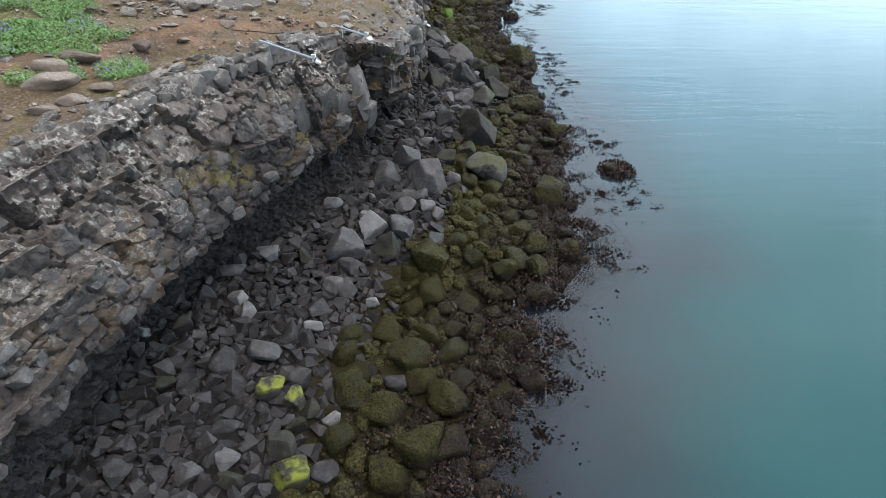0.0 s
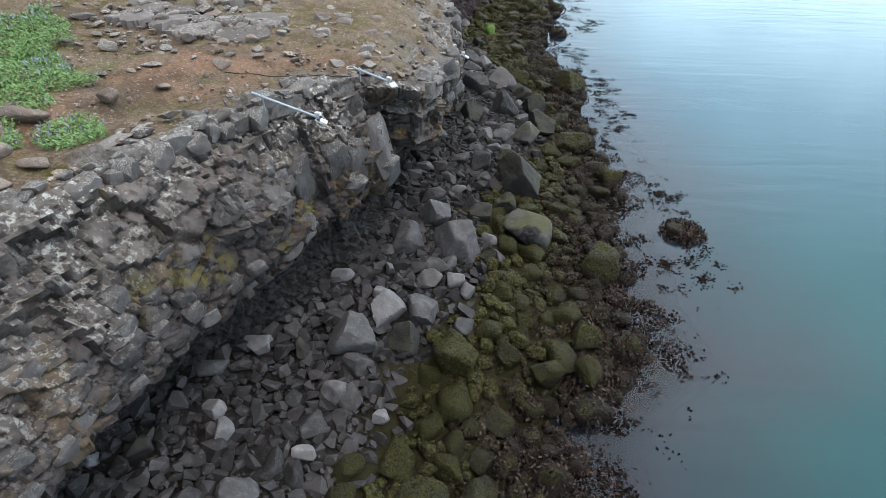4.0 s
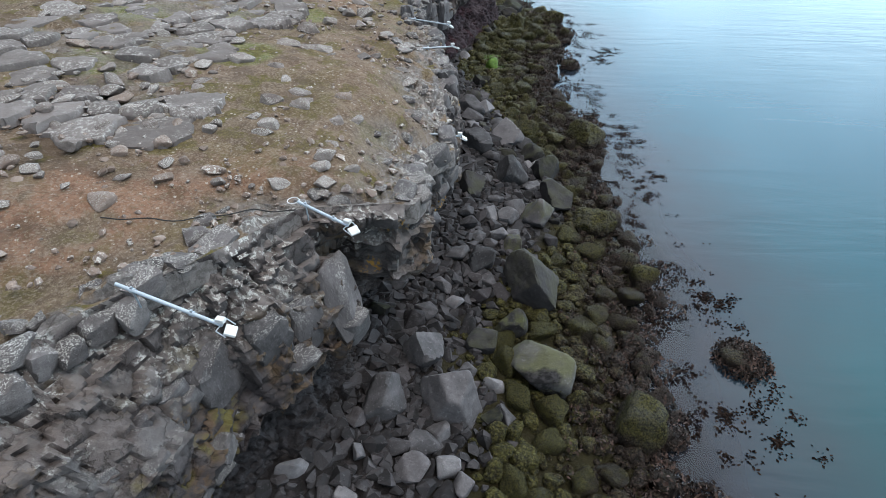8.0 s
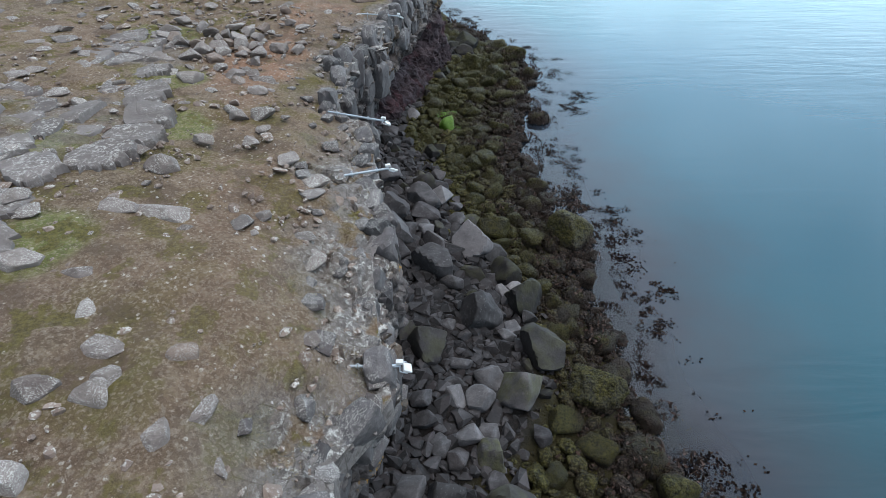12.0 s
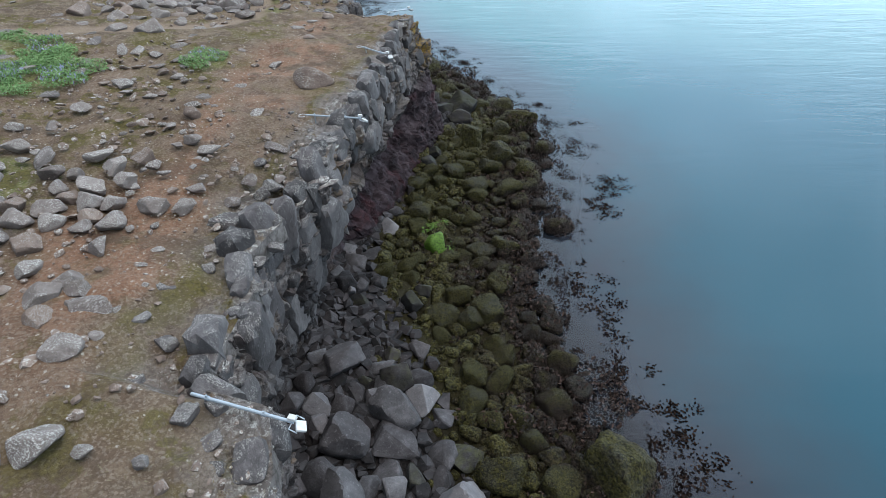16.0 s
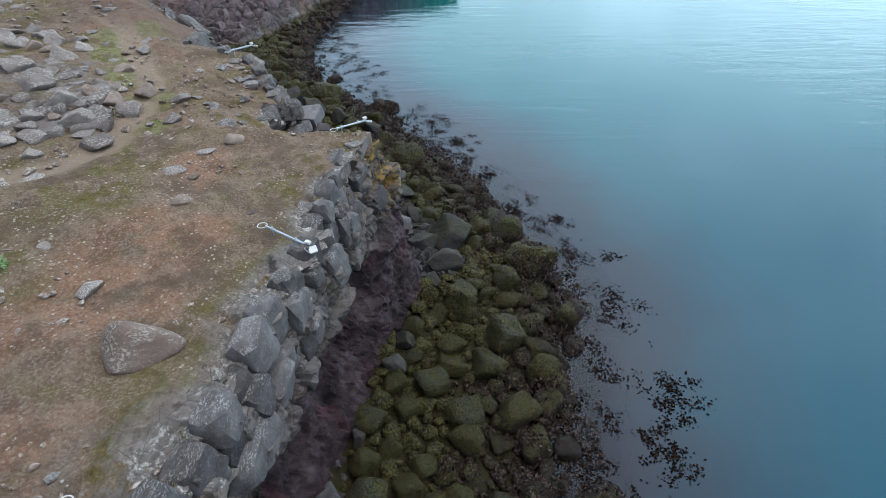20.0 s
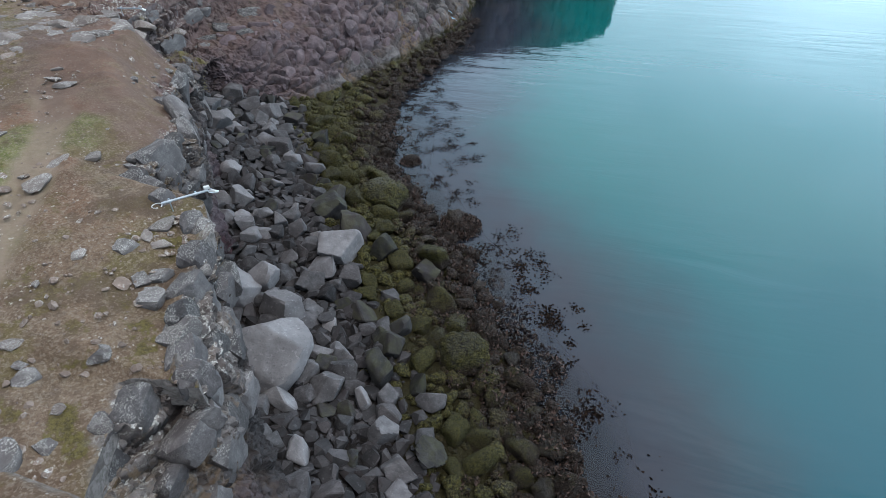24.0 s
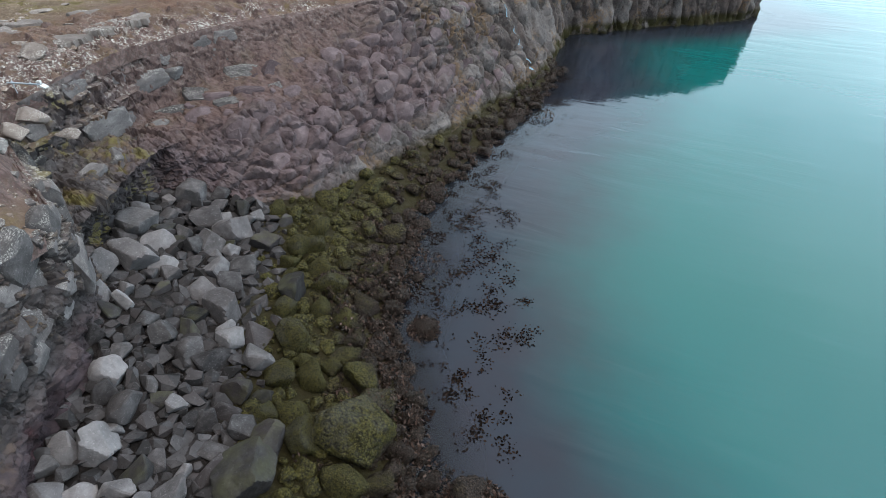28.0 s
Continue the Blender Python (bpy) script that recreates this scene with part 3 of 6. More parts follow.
def part(name, bm, material, parent=None, label=""):
    me = bpy.data.meshes.new(name)
    bm.to_mesh(me)
    bm.free()
    me.materials.append(material)
    ob = new(name, me)
    ob.parent = parent
    return tagged(ob, label)


# ---- the plan: lines along the coast, each as (y, x) or (y, x, z) ----
RIM_SOUTH = [
    (-10, -8.6, 6.9), (4, -8.2, 6.9), (8, -7.5, 6.85), (10.2, -6.6, 6.8), (12.4, -5.7, 6.75), (13.7, -5.1, 6.65), (15, -4.1, 6.55),
    (16.8, -3.3, 6.2), (17.5, -2.0, 5.9), (17.8, -1.4, 5.7), (18.9, -1.2, 5.45), (20.3, -1.5, 5.2), (21.5, -0.8, 4.95), (22.7, -1.1, 5.2),
    (24.7, -1.4, 5.5), (25.6, -1.0, 5.5), (26.8, -1.6, 5.6), (29.2, -1.7, 5.5), (30.2, -2.0, 5.55), (30.5, -3.1, 5.6),
    (32.7, -2.8, 5.7), (33.4, -3.2, 5.75), (34.7, -2.8, 5.7), (35.4, -3.0, 5.6), (36.7, -2.4, 5.6), (38.4, -2.2, 5.8), (40.8, -1.9, 5.85),
]
RIM_NORTH = [
    (42.4, -1.7, 5.7), (45, -1.3, 5.7), (47.1, -1.3, 5.8), (48.7, -0.8, 5.9), (49.9, -0.5, 5.9), (50.1, -2.0, 5.8), (50.3, -3.4, 5.7),
    (51.9, -4.1, 5.75), (52.2, -3.0, 5.7), (53.7, -4.4, 5.85), (55.6, -5.0, 6.0), (56.4, -5.7, 6.1), (56.8, -8.0, 6.1), (57.8, -8.5, 6.1),
    (58.6, -8.4, 6.0), (59.8, -8.6, 5.8), (61.1, -10.0, 5.75), (62.6, -11.4, 5.7), (64.3, -11.9, 5.5), (65.2, -12.9, 5.4), (65.9, -14.6, 5.5), (66.8, -17.1, 6.2),
    (69.5, -17.4, 6.5), (72, -17.7, 6.5), (74.5, -17.4, 6.5),
]
RIM_HEADLAND = [(76.2, -17.3, 6.4), (80, -16.0, 6.2), (85, -14.2, 6.1), (92, -12.8, 6.2), (100, -11.6, 6.5), (104, -10.8, 6.5), (108, -6.0, 6.5), (114, 1.6, 6.5), (117, 3.6, 6.5), (130, -6, 6.5)]
RIM = RIM_SOUTH + RIM_NORTH + RIM_HEADLAND
LEDGE_SOUTH = [
    (-10, -7.0, 5.4), (6, -6.8, 5.3), (8.8, -5.95, 5.0), (10.3, -5.4, 4.8), (11.5, -5.1, 5.3), (12.6, -4.2, 5.1), (14.4, -4.0, 5.0), (15.7, -2.95, 4.8),
    (17.4, -2.1, 4.9), (18.2, -1.2, 5.0), (20, -1.5, 4.8), (22, -0.8, 4.5), (25, -1.05, 5.0), (27, -1.5, 5.0), (30.2, -1.9, 5.0), (30.6, -3.0, 5.0), (34, -2.9, 5.1),
    (36.7, -2.25, 5.0), (40, -1.8, 5.1), (45, -1.2, 5.0),
]
LEDGE_NORTH = [
    (48.7, -0.6, 5.2), (49.9, -0.2, 5.3), (50.3, -3.0, 4.8), (52.2, -3.0, 4.7), (56, -5.1, 5.3), (57, -8.0, 5.4), (59.6, -8.5, 5.2), (62.0, -11.0, 5.0), (64.5, -12.0, 4.8),
    (65.4, -12.8, 4.7), (66.2, -15.2, 4.5), (66.8, -16.8, 4.6), (69.5, -17.0, 4.4), (72, -17.2, 4.5), (74.5, -17.0, 4.8), (76.5, -16.4, 5.3), (80, -15.0, 5.1), (85, -13.4, 5.0),
    (92, -11.9, 5.0), (103, -10.4, 5.2), (108, -5.2, 5.4), (114, 2.3, 5.4), (117, 3.9, 5.4), (130, -5.4, 5.4),
]
LEDGE = LEDGE_SOUTH + LEDGE_NORTH
BROW_SOUTH = [
    (-10, -6.5, 3.9), (6, -6.3, 3.9), (9, -5.5, 3.8), (10.3, -5.1, 3.7), (12.6, -3.8, 3.7), (14.4, -3.6, 3.4), (15.7, -2.6, 3.6),
    (17.4, -2.0, 3.5), (18.2, -1.3, 3.7), (20, -1.6, 3.5), (22, -1.0, 3.3), (25, -1.1, 3.5), (27, -1.5, 3.5), (30.2, -1.9, 3.5),
    (30.6, -2.9, 3.5), (34, -2.9, 3.6), (36.7, -2.2, 3.7), (40, -1.6, 3.7),
]
BROW_NORTH = [
    (43, -1.2, 3.7), (46, -0.9, 3.8), (48.7, -0.2, 4.0), (49.9, 0.1, 4.0), (50.3, -2.2, 3.2), (53, -3.2, 3.8), (56, -5.0, 4.5),
    (57, -7.6, 4.5), (59.5, -8.2, 4.4), (61.5, -10.0, 4.2), (64.5, -11.9, 3.9), (66.2, -13.9, 4.1), (68, -14.4, 4.2), (70, -15.6, 3.9), (72, -15.2, 4.0), (74, -14.7, 4.1), (78, -13.3, 3.5),
    (85, -12.2, 3.6), (92, -10.8, 3.8), (103, -10.0, 4.0), (108, -4.6, 4.4), (114, 2.9, 4.4), (117, 4.2, 4.4), (130, -5, 4.4),
]
BROW = BROW_SOUTH + BROW_NORTH
FOOT_SOUTH = [
    (-10, -7.4, 1.5), (5.5, -7.5, 1.5), (8, -7.5, 1.5), (10.7, -6.7, 1.5), (12, -5.7, 1.5), (13.3, -4.6, 1.5), (14.5, -3.6, 1.5), (15.5, -2.9, 1.5),
    (18, -2.8, 1.4), (19.5, -3.2, 1.4), (21.5, -2.5, 1.4), (24.4, -1.4, 1.4), (26.5, -1.7, 1.4), (29, -2.1, 1.4), (31.6, -3.4, 1.4), (35, -3.2, 1.3),
    (38.5, -2.8, 1.1), (40.3, -2.8, 1.0), (41, -1.6, 1.0), (43, -0.8, 1.0), (46.3, -0.1, 1.0), (48.8, 1.0, 1.0), (49.6, 0.8, 1.1), (51.3, -0.4, 1.2),
]
FOOT_NORTH = [
    (53.5, -3.2, 1.4), (56, -6.8, 1.6), (59.2, -8.2, 1.8), (61.5, -10.0, 2.1), (64.6, -12.2, 2.4), (67.5, -15.4, 2.7), (70, -15.8, 2.4), (71.5, -13.2, 1.8),
    (73.3, -11.7, 1.2), (77, -11.3, 0.7), (83, -9.4, 0.5), (88, -8.8, 0.4), (94, -8.3, 0.3), (103, -9.4, -0.3), (108, -4.0, -0.6), (114, 3.5, -0.6), (117, 4.6, -0.6), (130, -4.5, -0.6),
]
FOOT = FOOT_SOUTH + FOOT_NORTH
SHORE = [
    (-10, 0), (5.4, 0.8), (7.4, 1.2), (8.2, 2.3), (10.8, 2.4), (12, 3.6), (13.1, 4.9), (15.4, 4.5), (19, 4.7), (22.4, 5.6), (25.4, 5.0), (28, 5.1),
    (29.3, 4.7), (31.6, 5.5), (33.7, 4.4), (35.9, 4.3), (38.6, 3.6), (42.7, 4.4), (47, 5.3), (48.6, 5.9), (50.6, 5.5), (53.5, 4.2), (57.5, 2.8),
    (60.3, 0.6), (63.3, -0.8), (65.3, -3.0), (67.4, -4.4), (69.4, -6.2), (71.7, -6.8), (76, -8.2), (82, -8.0), (88, -7.2), (94, -7.4), (103, -9.1),
    (108, -3.6), (114, 3.9), (117, 5.0), (130, -4),
]
# where grey stones give way to weed, seaward of the cliff's foot
WEED_LINE = [
    (-10, -3.6), (5, -3.4), (7.7, -3.0), (11.8, -2.2), (14.1, -0.8), (16.6, -0.2), (18.7, -0.8), (21, 0.2), (24.6, 2.1), (28, 2.3), (30.1, 1.5), (31.6, 0.6),
    (34.9, -0.8), (37.2, -1.4), (39, -2.6), (48, -2.0), (50, 1.0), (51.7, 0.6), (55.9, -1.2), (57.2, -1.9), (59.8, -4.4), (62.7, -6.8), (66.3, -9.2), (70.3, -11.8), (73, -13), (130, -16),
]


def beach_z(x, y):
    """The bed under the stones: from the cliff's foot down through the waterline to the sea floor."""
    f, s, fz = line(FOOT, y), line(SHORE, y), np.maximum(line(FOOT, y, 2), 0.15)
    u = (x - f) / np.maximum(s - f, 0.4)
    above = fz * (1 - np.clip(u, -0.4, 1)) - 0.10
    return np.where(u < 1, above, np.maximum(-0.10 - 0.45 * step(0.0, 0.7, x - s) - 0.33 * (x - s), -3.4))


def plateau_z(x, y):
    base = np.interp(y, [0, 26, 32, 58, 62, 66, 80, 100], [6.35, 6.3, 5.9, 5.85, 6.0, 5.75, 5.7, 6.3])
    return base + 0.10 * np.clip(-x - 3, -0.3, 12)


def inland_z(x, y):
    """The plateau's surface, easing from the rim's height to the open ground."""
    d = line(RIM, y) - x
    ease = step(-0.1, 2.2, d)
    return line(RIM, y, 2) * (1 - ease) + plateau_z(x, y) * ease


def coast_rows(y0, y1, spacing):
    """Values of y between which the rim and the foot both advance by about the same length."""
    y = np.arange(y0, y1, 0.01)
    speed = np.sqrt(1 + np.maximum(np.abs(np.gradient(line(RIM, y), y)), 0.7 * np.abs(np.gradient(line(FOOT, y), y))) ** 2)
    s = np.concatenate([[0], np.cumsum(speed[:-1] * 0.01)])
    return np.interp(np.arange(0, s[-1], spacing), s, y)


# ---- the cliff face ----
def face(y, v):
    """The cliff's plain surface: v runs 0 at the rim, 0.25 at the ledge, 0.5 at the brow, 1 at the foot."""
    rim = np.stack([line(RIM, y), y, line(RIM, y, 2)], -1)
    ledge = np.stack([line(LEDGE, y), y, line(LEDGE, y, 2)], -1)
    brow = np.stack([line(BROW, y), y, line(BROW, y, 2)], -1)
    foot = np.stack([line(FOOT, y), y, line(FOOT, y, 2) - 0.35], -1)
    a, b, c = (np.clip((v - lo) / w, 0, 1)[..., None] for lo, w in ((0.0, 0.25), (0.25, 0.25), (0.5, 0.5)))
    pts = rim + (ledge - rim) * a + (brow - ledge) * b + (foot - brow) * c
    hollow = 0.25 + 1.5 * step(37, 39, y) * (1 - step(45, 47.5, y)) + 0.8 * step(7, 10, y) * (1 - step(26, 30, y))
    pts[..., 0] -= np.sin(c[..., 0] ** 0.7 * math.pi) * hollow * (1 - 0.9 * step(69, 73, y))
    # a black notch under the overhang beside the second floodlight
    pts[..., 0] -= 1.5 * np.exp(-((y - 17.15) / 0.50) ** 4) * step(0.06, 0.24, v) * (1 - step(0.6, 0.85, v))
    return pts


def outward(pts):
    nrm = np.cross(np.gradient(pts, axis=1), np.gradient(pts, axis=0))
    nrm /= np.maximum(np.linalg.norm(nrm, axis=2, keepdims=True), 1e-6)
    return np.where((nrm[..., :1] < -0.3) & (nrm[..., 2:] < 0), -nrm, nrm)


def tuff_of(p):
    """Where the soft purple-red tuff shows."""
    y, z = p[:, 1], p[:, 2] + 0.5 * fbm(p, 0.5, 3, 77)
    band = step(37.5, 40, y) * (1 - step(51, 53, y)) * step(3.7, 3.2, z)
    pocket = step(55, 58, y) * (1 - step(63, 66, y)) * step(3.5, 2.7, z)
    return np.clip(band + pocket, 0, 1)


def dome(p, size, k, sway, gap):
    """Rounded blocks with dark seams between: height, and each block's random number."""
    d1, d2, _, r = cells(p / np.array(size) + sway, k)
    return np.power(np.clip((d2 - d1) / gap, 0, 1), 0.75), r


def relief_of(p, v):
    """How far the rock stands out of the plain surface, and what its material needs."""
    y = p[:, 1]
    far = step(69, 74, y)
    tuff = tuff_of(p)
    big, _ = blocks(p, np.array((1.0, 1.0, 1.6)), 3, 0.14, 0.35)
    mid, cell = blocks(p, np.array((0.50, 0.50, 0.42)), 17, 0.22, 0.55, 0.60, 0.36, 0.12)
    small, _ = blocks(p, np.array((0.22, 0.22, 0.15)), 29, 0.25, 0.6, 0.8, 0.35, 0.16)
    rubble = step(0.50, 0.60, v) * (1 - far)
    scree = np.zeros(len(p))
    pillow, head = np.zeros(len(p)), step(84, 90, y)
    if y.max() > 69:
        # rounded, closely jointed blocks of the far slope, under a run of loose red scree
        sway = np.stack([fbm(p, 0.6, 3, s) for s in (61, 62, 63)], 1)
        scree = step(0.58, 0.36, v + 0.45 * fbm(p, 0.28, 4, 88) + 0.42 * step(77, 84, y)) * step(69, 71, y) * (1 - head)
        coarse, r1 = dome(p, (0.85, 0.95, 0.62), 71, 0.55 * sway, 0.38)
        fine_, r2 = dome(p, (0.42, 0.50, 0.34), 72, 0.9 * sway, 0.35)
        stacks, r3 = dome(p, (1.0, 1.25, 2.6), 73, 0.35 * sway, 0.35)
        lumps, r4 = dome(p, (0.8, 0.9, 0.8), 74, 0.5 * sway, 0.4)
        smooth_foot = step(1.9, 1.3, p[:, 2] + 0.5 * fbm(p, 0.4, 2, 75))
        slope = 0.34 * coarse + 0.18 * (r1 - 0.5) + (0.10 * fine_ + 0.10 * (r2 - 0.5)) * step(-0.15, 0.2, fbm(p, 0.4, 2, 76))
        pillow = slope * (1 - 0.8 * scree) * (1 - 0.6 * smooth_foot) * (1 - head) + (0.38 * stacks + 0.25 * (r3 - 0.5) + 0.12 * lumps) * head
        cell = np.where(far > 0.5, np.where(head > 0.5, r3, r1), cell)
    hold = step(0.0, 0.05, v) * (1 - 0.4 * step(0.93, 1.0, v))
    hard = (1 - 0.85 * tuff)
    relief = (0.30 * big * (1 - 0.6 * rubble) * (1 - 0.8 * far) * hard + 0.25 * mid * (1 - 0.4 * rubble) * (1 - 0.9 * far) * hard + (0.07 + 0.09 * rubble) * small * (1 - 0.2 * tuff)
              + 0.10 * rubble * fbm(p, 2.2, 4, 55) + pillow * far + 0.34 * fbm(p, 0.35, 3, 41) + 0.06 * fbm(p, 4, 3, 5) + tuff * (0.60 * fbm(p, 0.6, 4, 42) + 0.20 * fbm(p, 2.4, 4, 43) + 0.10))
    pillars, _ = blocks(p, np.array((0.95, 0.95, 3.2)), 23, 0.10, 0.25)
    relief = relief + 0.42 * pillars * (1 - far) * hard * np.interp(y, [14, 16, 18, 24, 29, 31, 48, 52, 56, 66], [0, 0.6, 0.6, 0.4, 0.6, 0.9, 0.9, 0.7, 0.5, 0.4])
    # here and there a bed stands out as a ledge
    beds = p[:, 2] * 1.2 + 1.6 * fbm(p, 0.22, 2, 9)
    saw = beds - np.floor(beds)
    relief = relief + 0.26 * (saw ** 3 - 0.25) * (1 - far) * (1 - rubble) * step(-0.05, 0.12, fbm(p, 0.4, 2, 19))
    return relief * hold, cell, scree, rubble, tuff


def cliff(name, y0, y1, spacing, label):
    y = coast_rows(y0, y1, spacing)
    if y0 < 3:
        y = np.concatenate([coast_rows(y0, 3, 0.25), coast_rows(3, y1, spacing)])
    v = np.concatenate([np.linspace(0, 0.25, int(1.5 / spacing)), np.linspace(0.25, 0.5, int(1.6 / spacing) + 1)[1:], np.linspace(0.5, 1, int(2.8 / spacing) + 1)[1:]])
    yg, vg = np.meshgrid(y, v, indexing="ij")
    pts = face(yg, vg)
    rows, cols = yg.shape
    p, v = pts.reshape(-1, 3), vg.ravel()
    relief, cell, scree, rubble, tuff = relief_of(p, v)
    pts = pts + outward(pts) * relief.reshape(rows, cols, 1)
    far = step(69, 74, p[:, 1]).reshape(rows, cols)
    z, yy = pts[..., 2], pts[..., 1]
    noise_red = 0.5 * fbm(p, 0.5, 3, 77).reshape(rows, cols)
    scoria = step(67.5, 71.5, yy + noise_red * 3) * (1 - step(82, 87, yy + 2 * noise_red)) * step(1.2, 2.2, z + 1.6 * noise_red)
    red = np.clip(tuff.reshape(rows, cols) + 0.9 * scoria, 0, 1)
    rimmed = np.where(yy < 9.5, 0.65 * step(0.55, 0.12, vg), np.where(yy < 14.5, step(0.32, 0.03, vg), step(0.40, 0.05, vg))) * (1 - 0.6 * step(54, 57, yy)) * (1 - 0.7 * far) * np.interp(yy, [0, 44, 46, 50, 52], [1, 1, 0.35, 0.35, 1])
    mossy = np.clip((0.9 * step(15.5, 14, yy) * step(8.5, 10, yy) + 0.12) * step(0.12, 0.24, vg) * (1 - step(0.48, 0.56, vg)) + step(65, 66, yy) * (1 - step(69, 71, yy)), 0, 1)
    golden = np.clip(0.15 + step(47, 49, yy) * (1 - step(50.3, 51, yy)) + step(14, 16, yy) * (1 - step(26, 29, yy)), 0, 0.95)
    corner = np.exp(-((yy - 49.5) / 0.75) ** 2) * step(0.62, 0.4, vg) + 0.4 * np.exp(-((yy - 55.6) / 0.5) ** 2) * step(0.8, 0.6, vg)
    vv = vg + 0.35 * fbm(p, 0.5, 3, 33).reshape(rows, cols)
    dark_zone = np.clip(step(17, 15, yy) * step(0.18, 0.40, vv) + step(54.5, 56, yy) * (1 - step(70, 73, yy)) * step(0.02, 0.12, vv), 0, 1)
    ob = grid_mesh(name, pts, M_CLIFF, (("dark_zone", dark_zone), ("scree", scree), ("tuff", tuff), ("corner", corner), ("rubble", rubble * (1 - tuff) * (1 - 0.6 * step(56, 58, p[:, 1]))), ("red", red),
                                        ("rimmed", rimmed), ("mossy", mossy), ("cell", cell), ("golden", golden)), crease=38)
    return tagged(ob, label, "cliff", kind="structure")


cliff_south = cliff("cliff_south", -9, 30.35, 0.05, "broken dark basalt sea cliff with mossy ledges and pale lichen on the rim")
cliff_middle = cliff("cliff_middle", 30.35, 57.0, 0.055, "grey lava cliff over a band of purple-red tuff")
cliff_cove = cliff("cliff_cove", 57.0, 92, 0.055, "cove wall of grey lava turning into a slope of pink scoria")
cliff_headland = cliff("cliff_headland", 92, 129, 0.13, "grey headland cliff standing in the sea")


# ---- the plateau ----
def plateau():
    y = np.concatenate([[-400, -120, -40, -9], coast_rows(-8.9, 92, 0.11), coast_rows(92, 129.9, 0.35), [140, 200, 400, 900]])
    near = np.concatenate([np.arange(0, 2.8, 0.07), 2.8 + 0.07 * (np.power(1.045, np.arange(0, 75)) - 1) / 0.045])
    near = np.concatenate([[-0.03], near[near < 40], [60, 110, 220, 500]])
    yy, d = np.meshgrid(y, near, indexing="ij")
    rim = line(RIM, y)[:, None]
    smooth_rim = np.interp(y, [-10, 10, 20, 48, 56, 64, 74, 100, 130], [-9, -7, -2, -2, -6, -13, -17, -12, -6])[:, None]
    far = step(1.0, 14.0, d)
    x = (rim * (1 - far) + smooth_rim * far) - d
    p = np.stack([x.ravel(), yy.ravel(), np.zeros(x.size)], 1)
    z = inland_z(x, yy)
    open_ground = step(0.0, 0.5, d)
    z = z + (0.22 * fbm(p, 0.22, 3, 5).reshape(x.shape) + 0.10 * fbm(p, 1.1, 4, 6).reshape(x.shape)) * open_ground
    blk, _ = blocks(p, 0.75, 51)
    sml, _ = blocks(p, 0.28, 52)
    blk, sml = blk.reshape(x.shape), sml.reshape(x.shape)
    breadth = np.interp(yy, [0, 15, 17.5, 30, 31.5, 36, 40, 43, 45.5, 48, 52, 56, 65, 67, 78, 82], [0.8, 0.8, 1.9, 1.9, 1.6, 2.0, 1.8, 1.3, 0.5, 0.25, 0.35, 0.4, 0.5, 2.6, 2.6, 0.4])
    rimmed = step(1.0, 0.1, (d + 0.9 * fbm(p, 0.6, 3, 8).reshape(x.shape)) / breadth)
    shelf = step(64.5, 66, yy) * (1 - step(80, 84, yy)) * step(5.0, 3.0, d)
    z = z + (0.20 * blk + 0.08 * sml) * np.clip(rimmed + 0.8 * shelf, 0, 1) * step(0.0, 0.18, d)
    z[:, 0] -= 0.45
    # outcrops of bare lava inland
    crop = np.zeros_like(x)
    for cx, cy, r in OUTCROPS:
        crop = np.maximum(crop, step(1.0, 0.7, np.hypot(x - cx, yy - cy) / r + 0.7 * fbm(p, 0.6, 3, 31).reshape(x.shape)))
    slab, _ = blocks(p, 1.1, 61, 0.2, 0.5)
    seam = np.clip(blocks(p, 1.1, 61, 0.2, 0.0)[0], -1, 1).reshape(x.shape)
    z = z + crop * (0.03 + 0.10 * slab.reshape(x.shape) + 0.03 * seam + 0.04 * sml)
    path = step(0.9, 2.0, d) * step(5.2, 3.4, d + 1.2 * fbm(p, 0.3, 3, 18).reshape(x.shape))
    path = path * np.interp(yy, [0, 8, 17, 19, 29, 32, 49, 51, 54, 57], [1, 1, 1, 0.3, 0.3, 1, 1, 0.4, 0.4, 1])
    path = np.maximum(path, 0.4 * step(57, 59, yy) * (1 - step(65, 66, yy)) * step(5.5, 4.0, d))
    green = np.zeros_like(x)
    for cx, cy, r in GREEN_SPOTS + LAWNS:
        green = np.maximum(green, step(1.0, 0.75, np.hypot(x - cx, yy - cy) / r + 0.55 * fbm(p, 0.7, 3, 21).reshape(x.shape)))
    # a trodden trail
    trail = np.full(x.shape, 9.0)
    for (ax, ay), (bx, by) in zip(TRAIL, TRAIL[1:]):
        t = np.clip(((x - ax) * (bx - ax) + (yy - ay) * (by - ay)) / ((bx - ax) ** 2 + (by - ay) ** 2), 0, 1)
        trail = np.minimum(trail, np.hypot(x - ax - t * (bx - ax), yy - ay - t * (by - ay)))
    trail = step(0.55, 0.26, trail + 0.25 * fbm(p, 1.2, 3, 45).reshape(x.shape))
    z = z - 0.05 * trail + 0.05 * fbm(p, 2.6, 3, 46).reshape(x.shape) * open_ground
    red = step(55, 60, yy) * (1 - step(86, 92, yy)) * step(7.0, 4.0, d)
    pts = np.stack([x, yy, z], -1)
    # inland is -x: turn the winding so that faces look up
    ob = grid_mesh("ground", pts[:, ::-1], M_GROUND, [(k, np.ascontiguousarray(v[:, ::-1])) for k, v in
                   (("rimmed", np.clip(rimmed + 0.45 * crop, 0, 1)), ("path", path), ("green", green), ("red", red), ("trail", trail))], crease=38)
    return tagged(ob, "bare brown clifftop earth with dry turf, moss and lava outcrops", "ground", kind="structure")


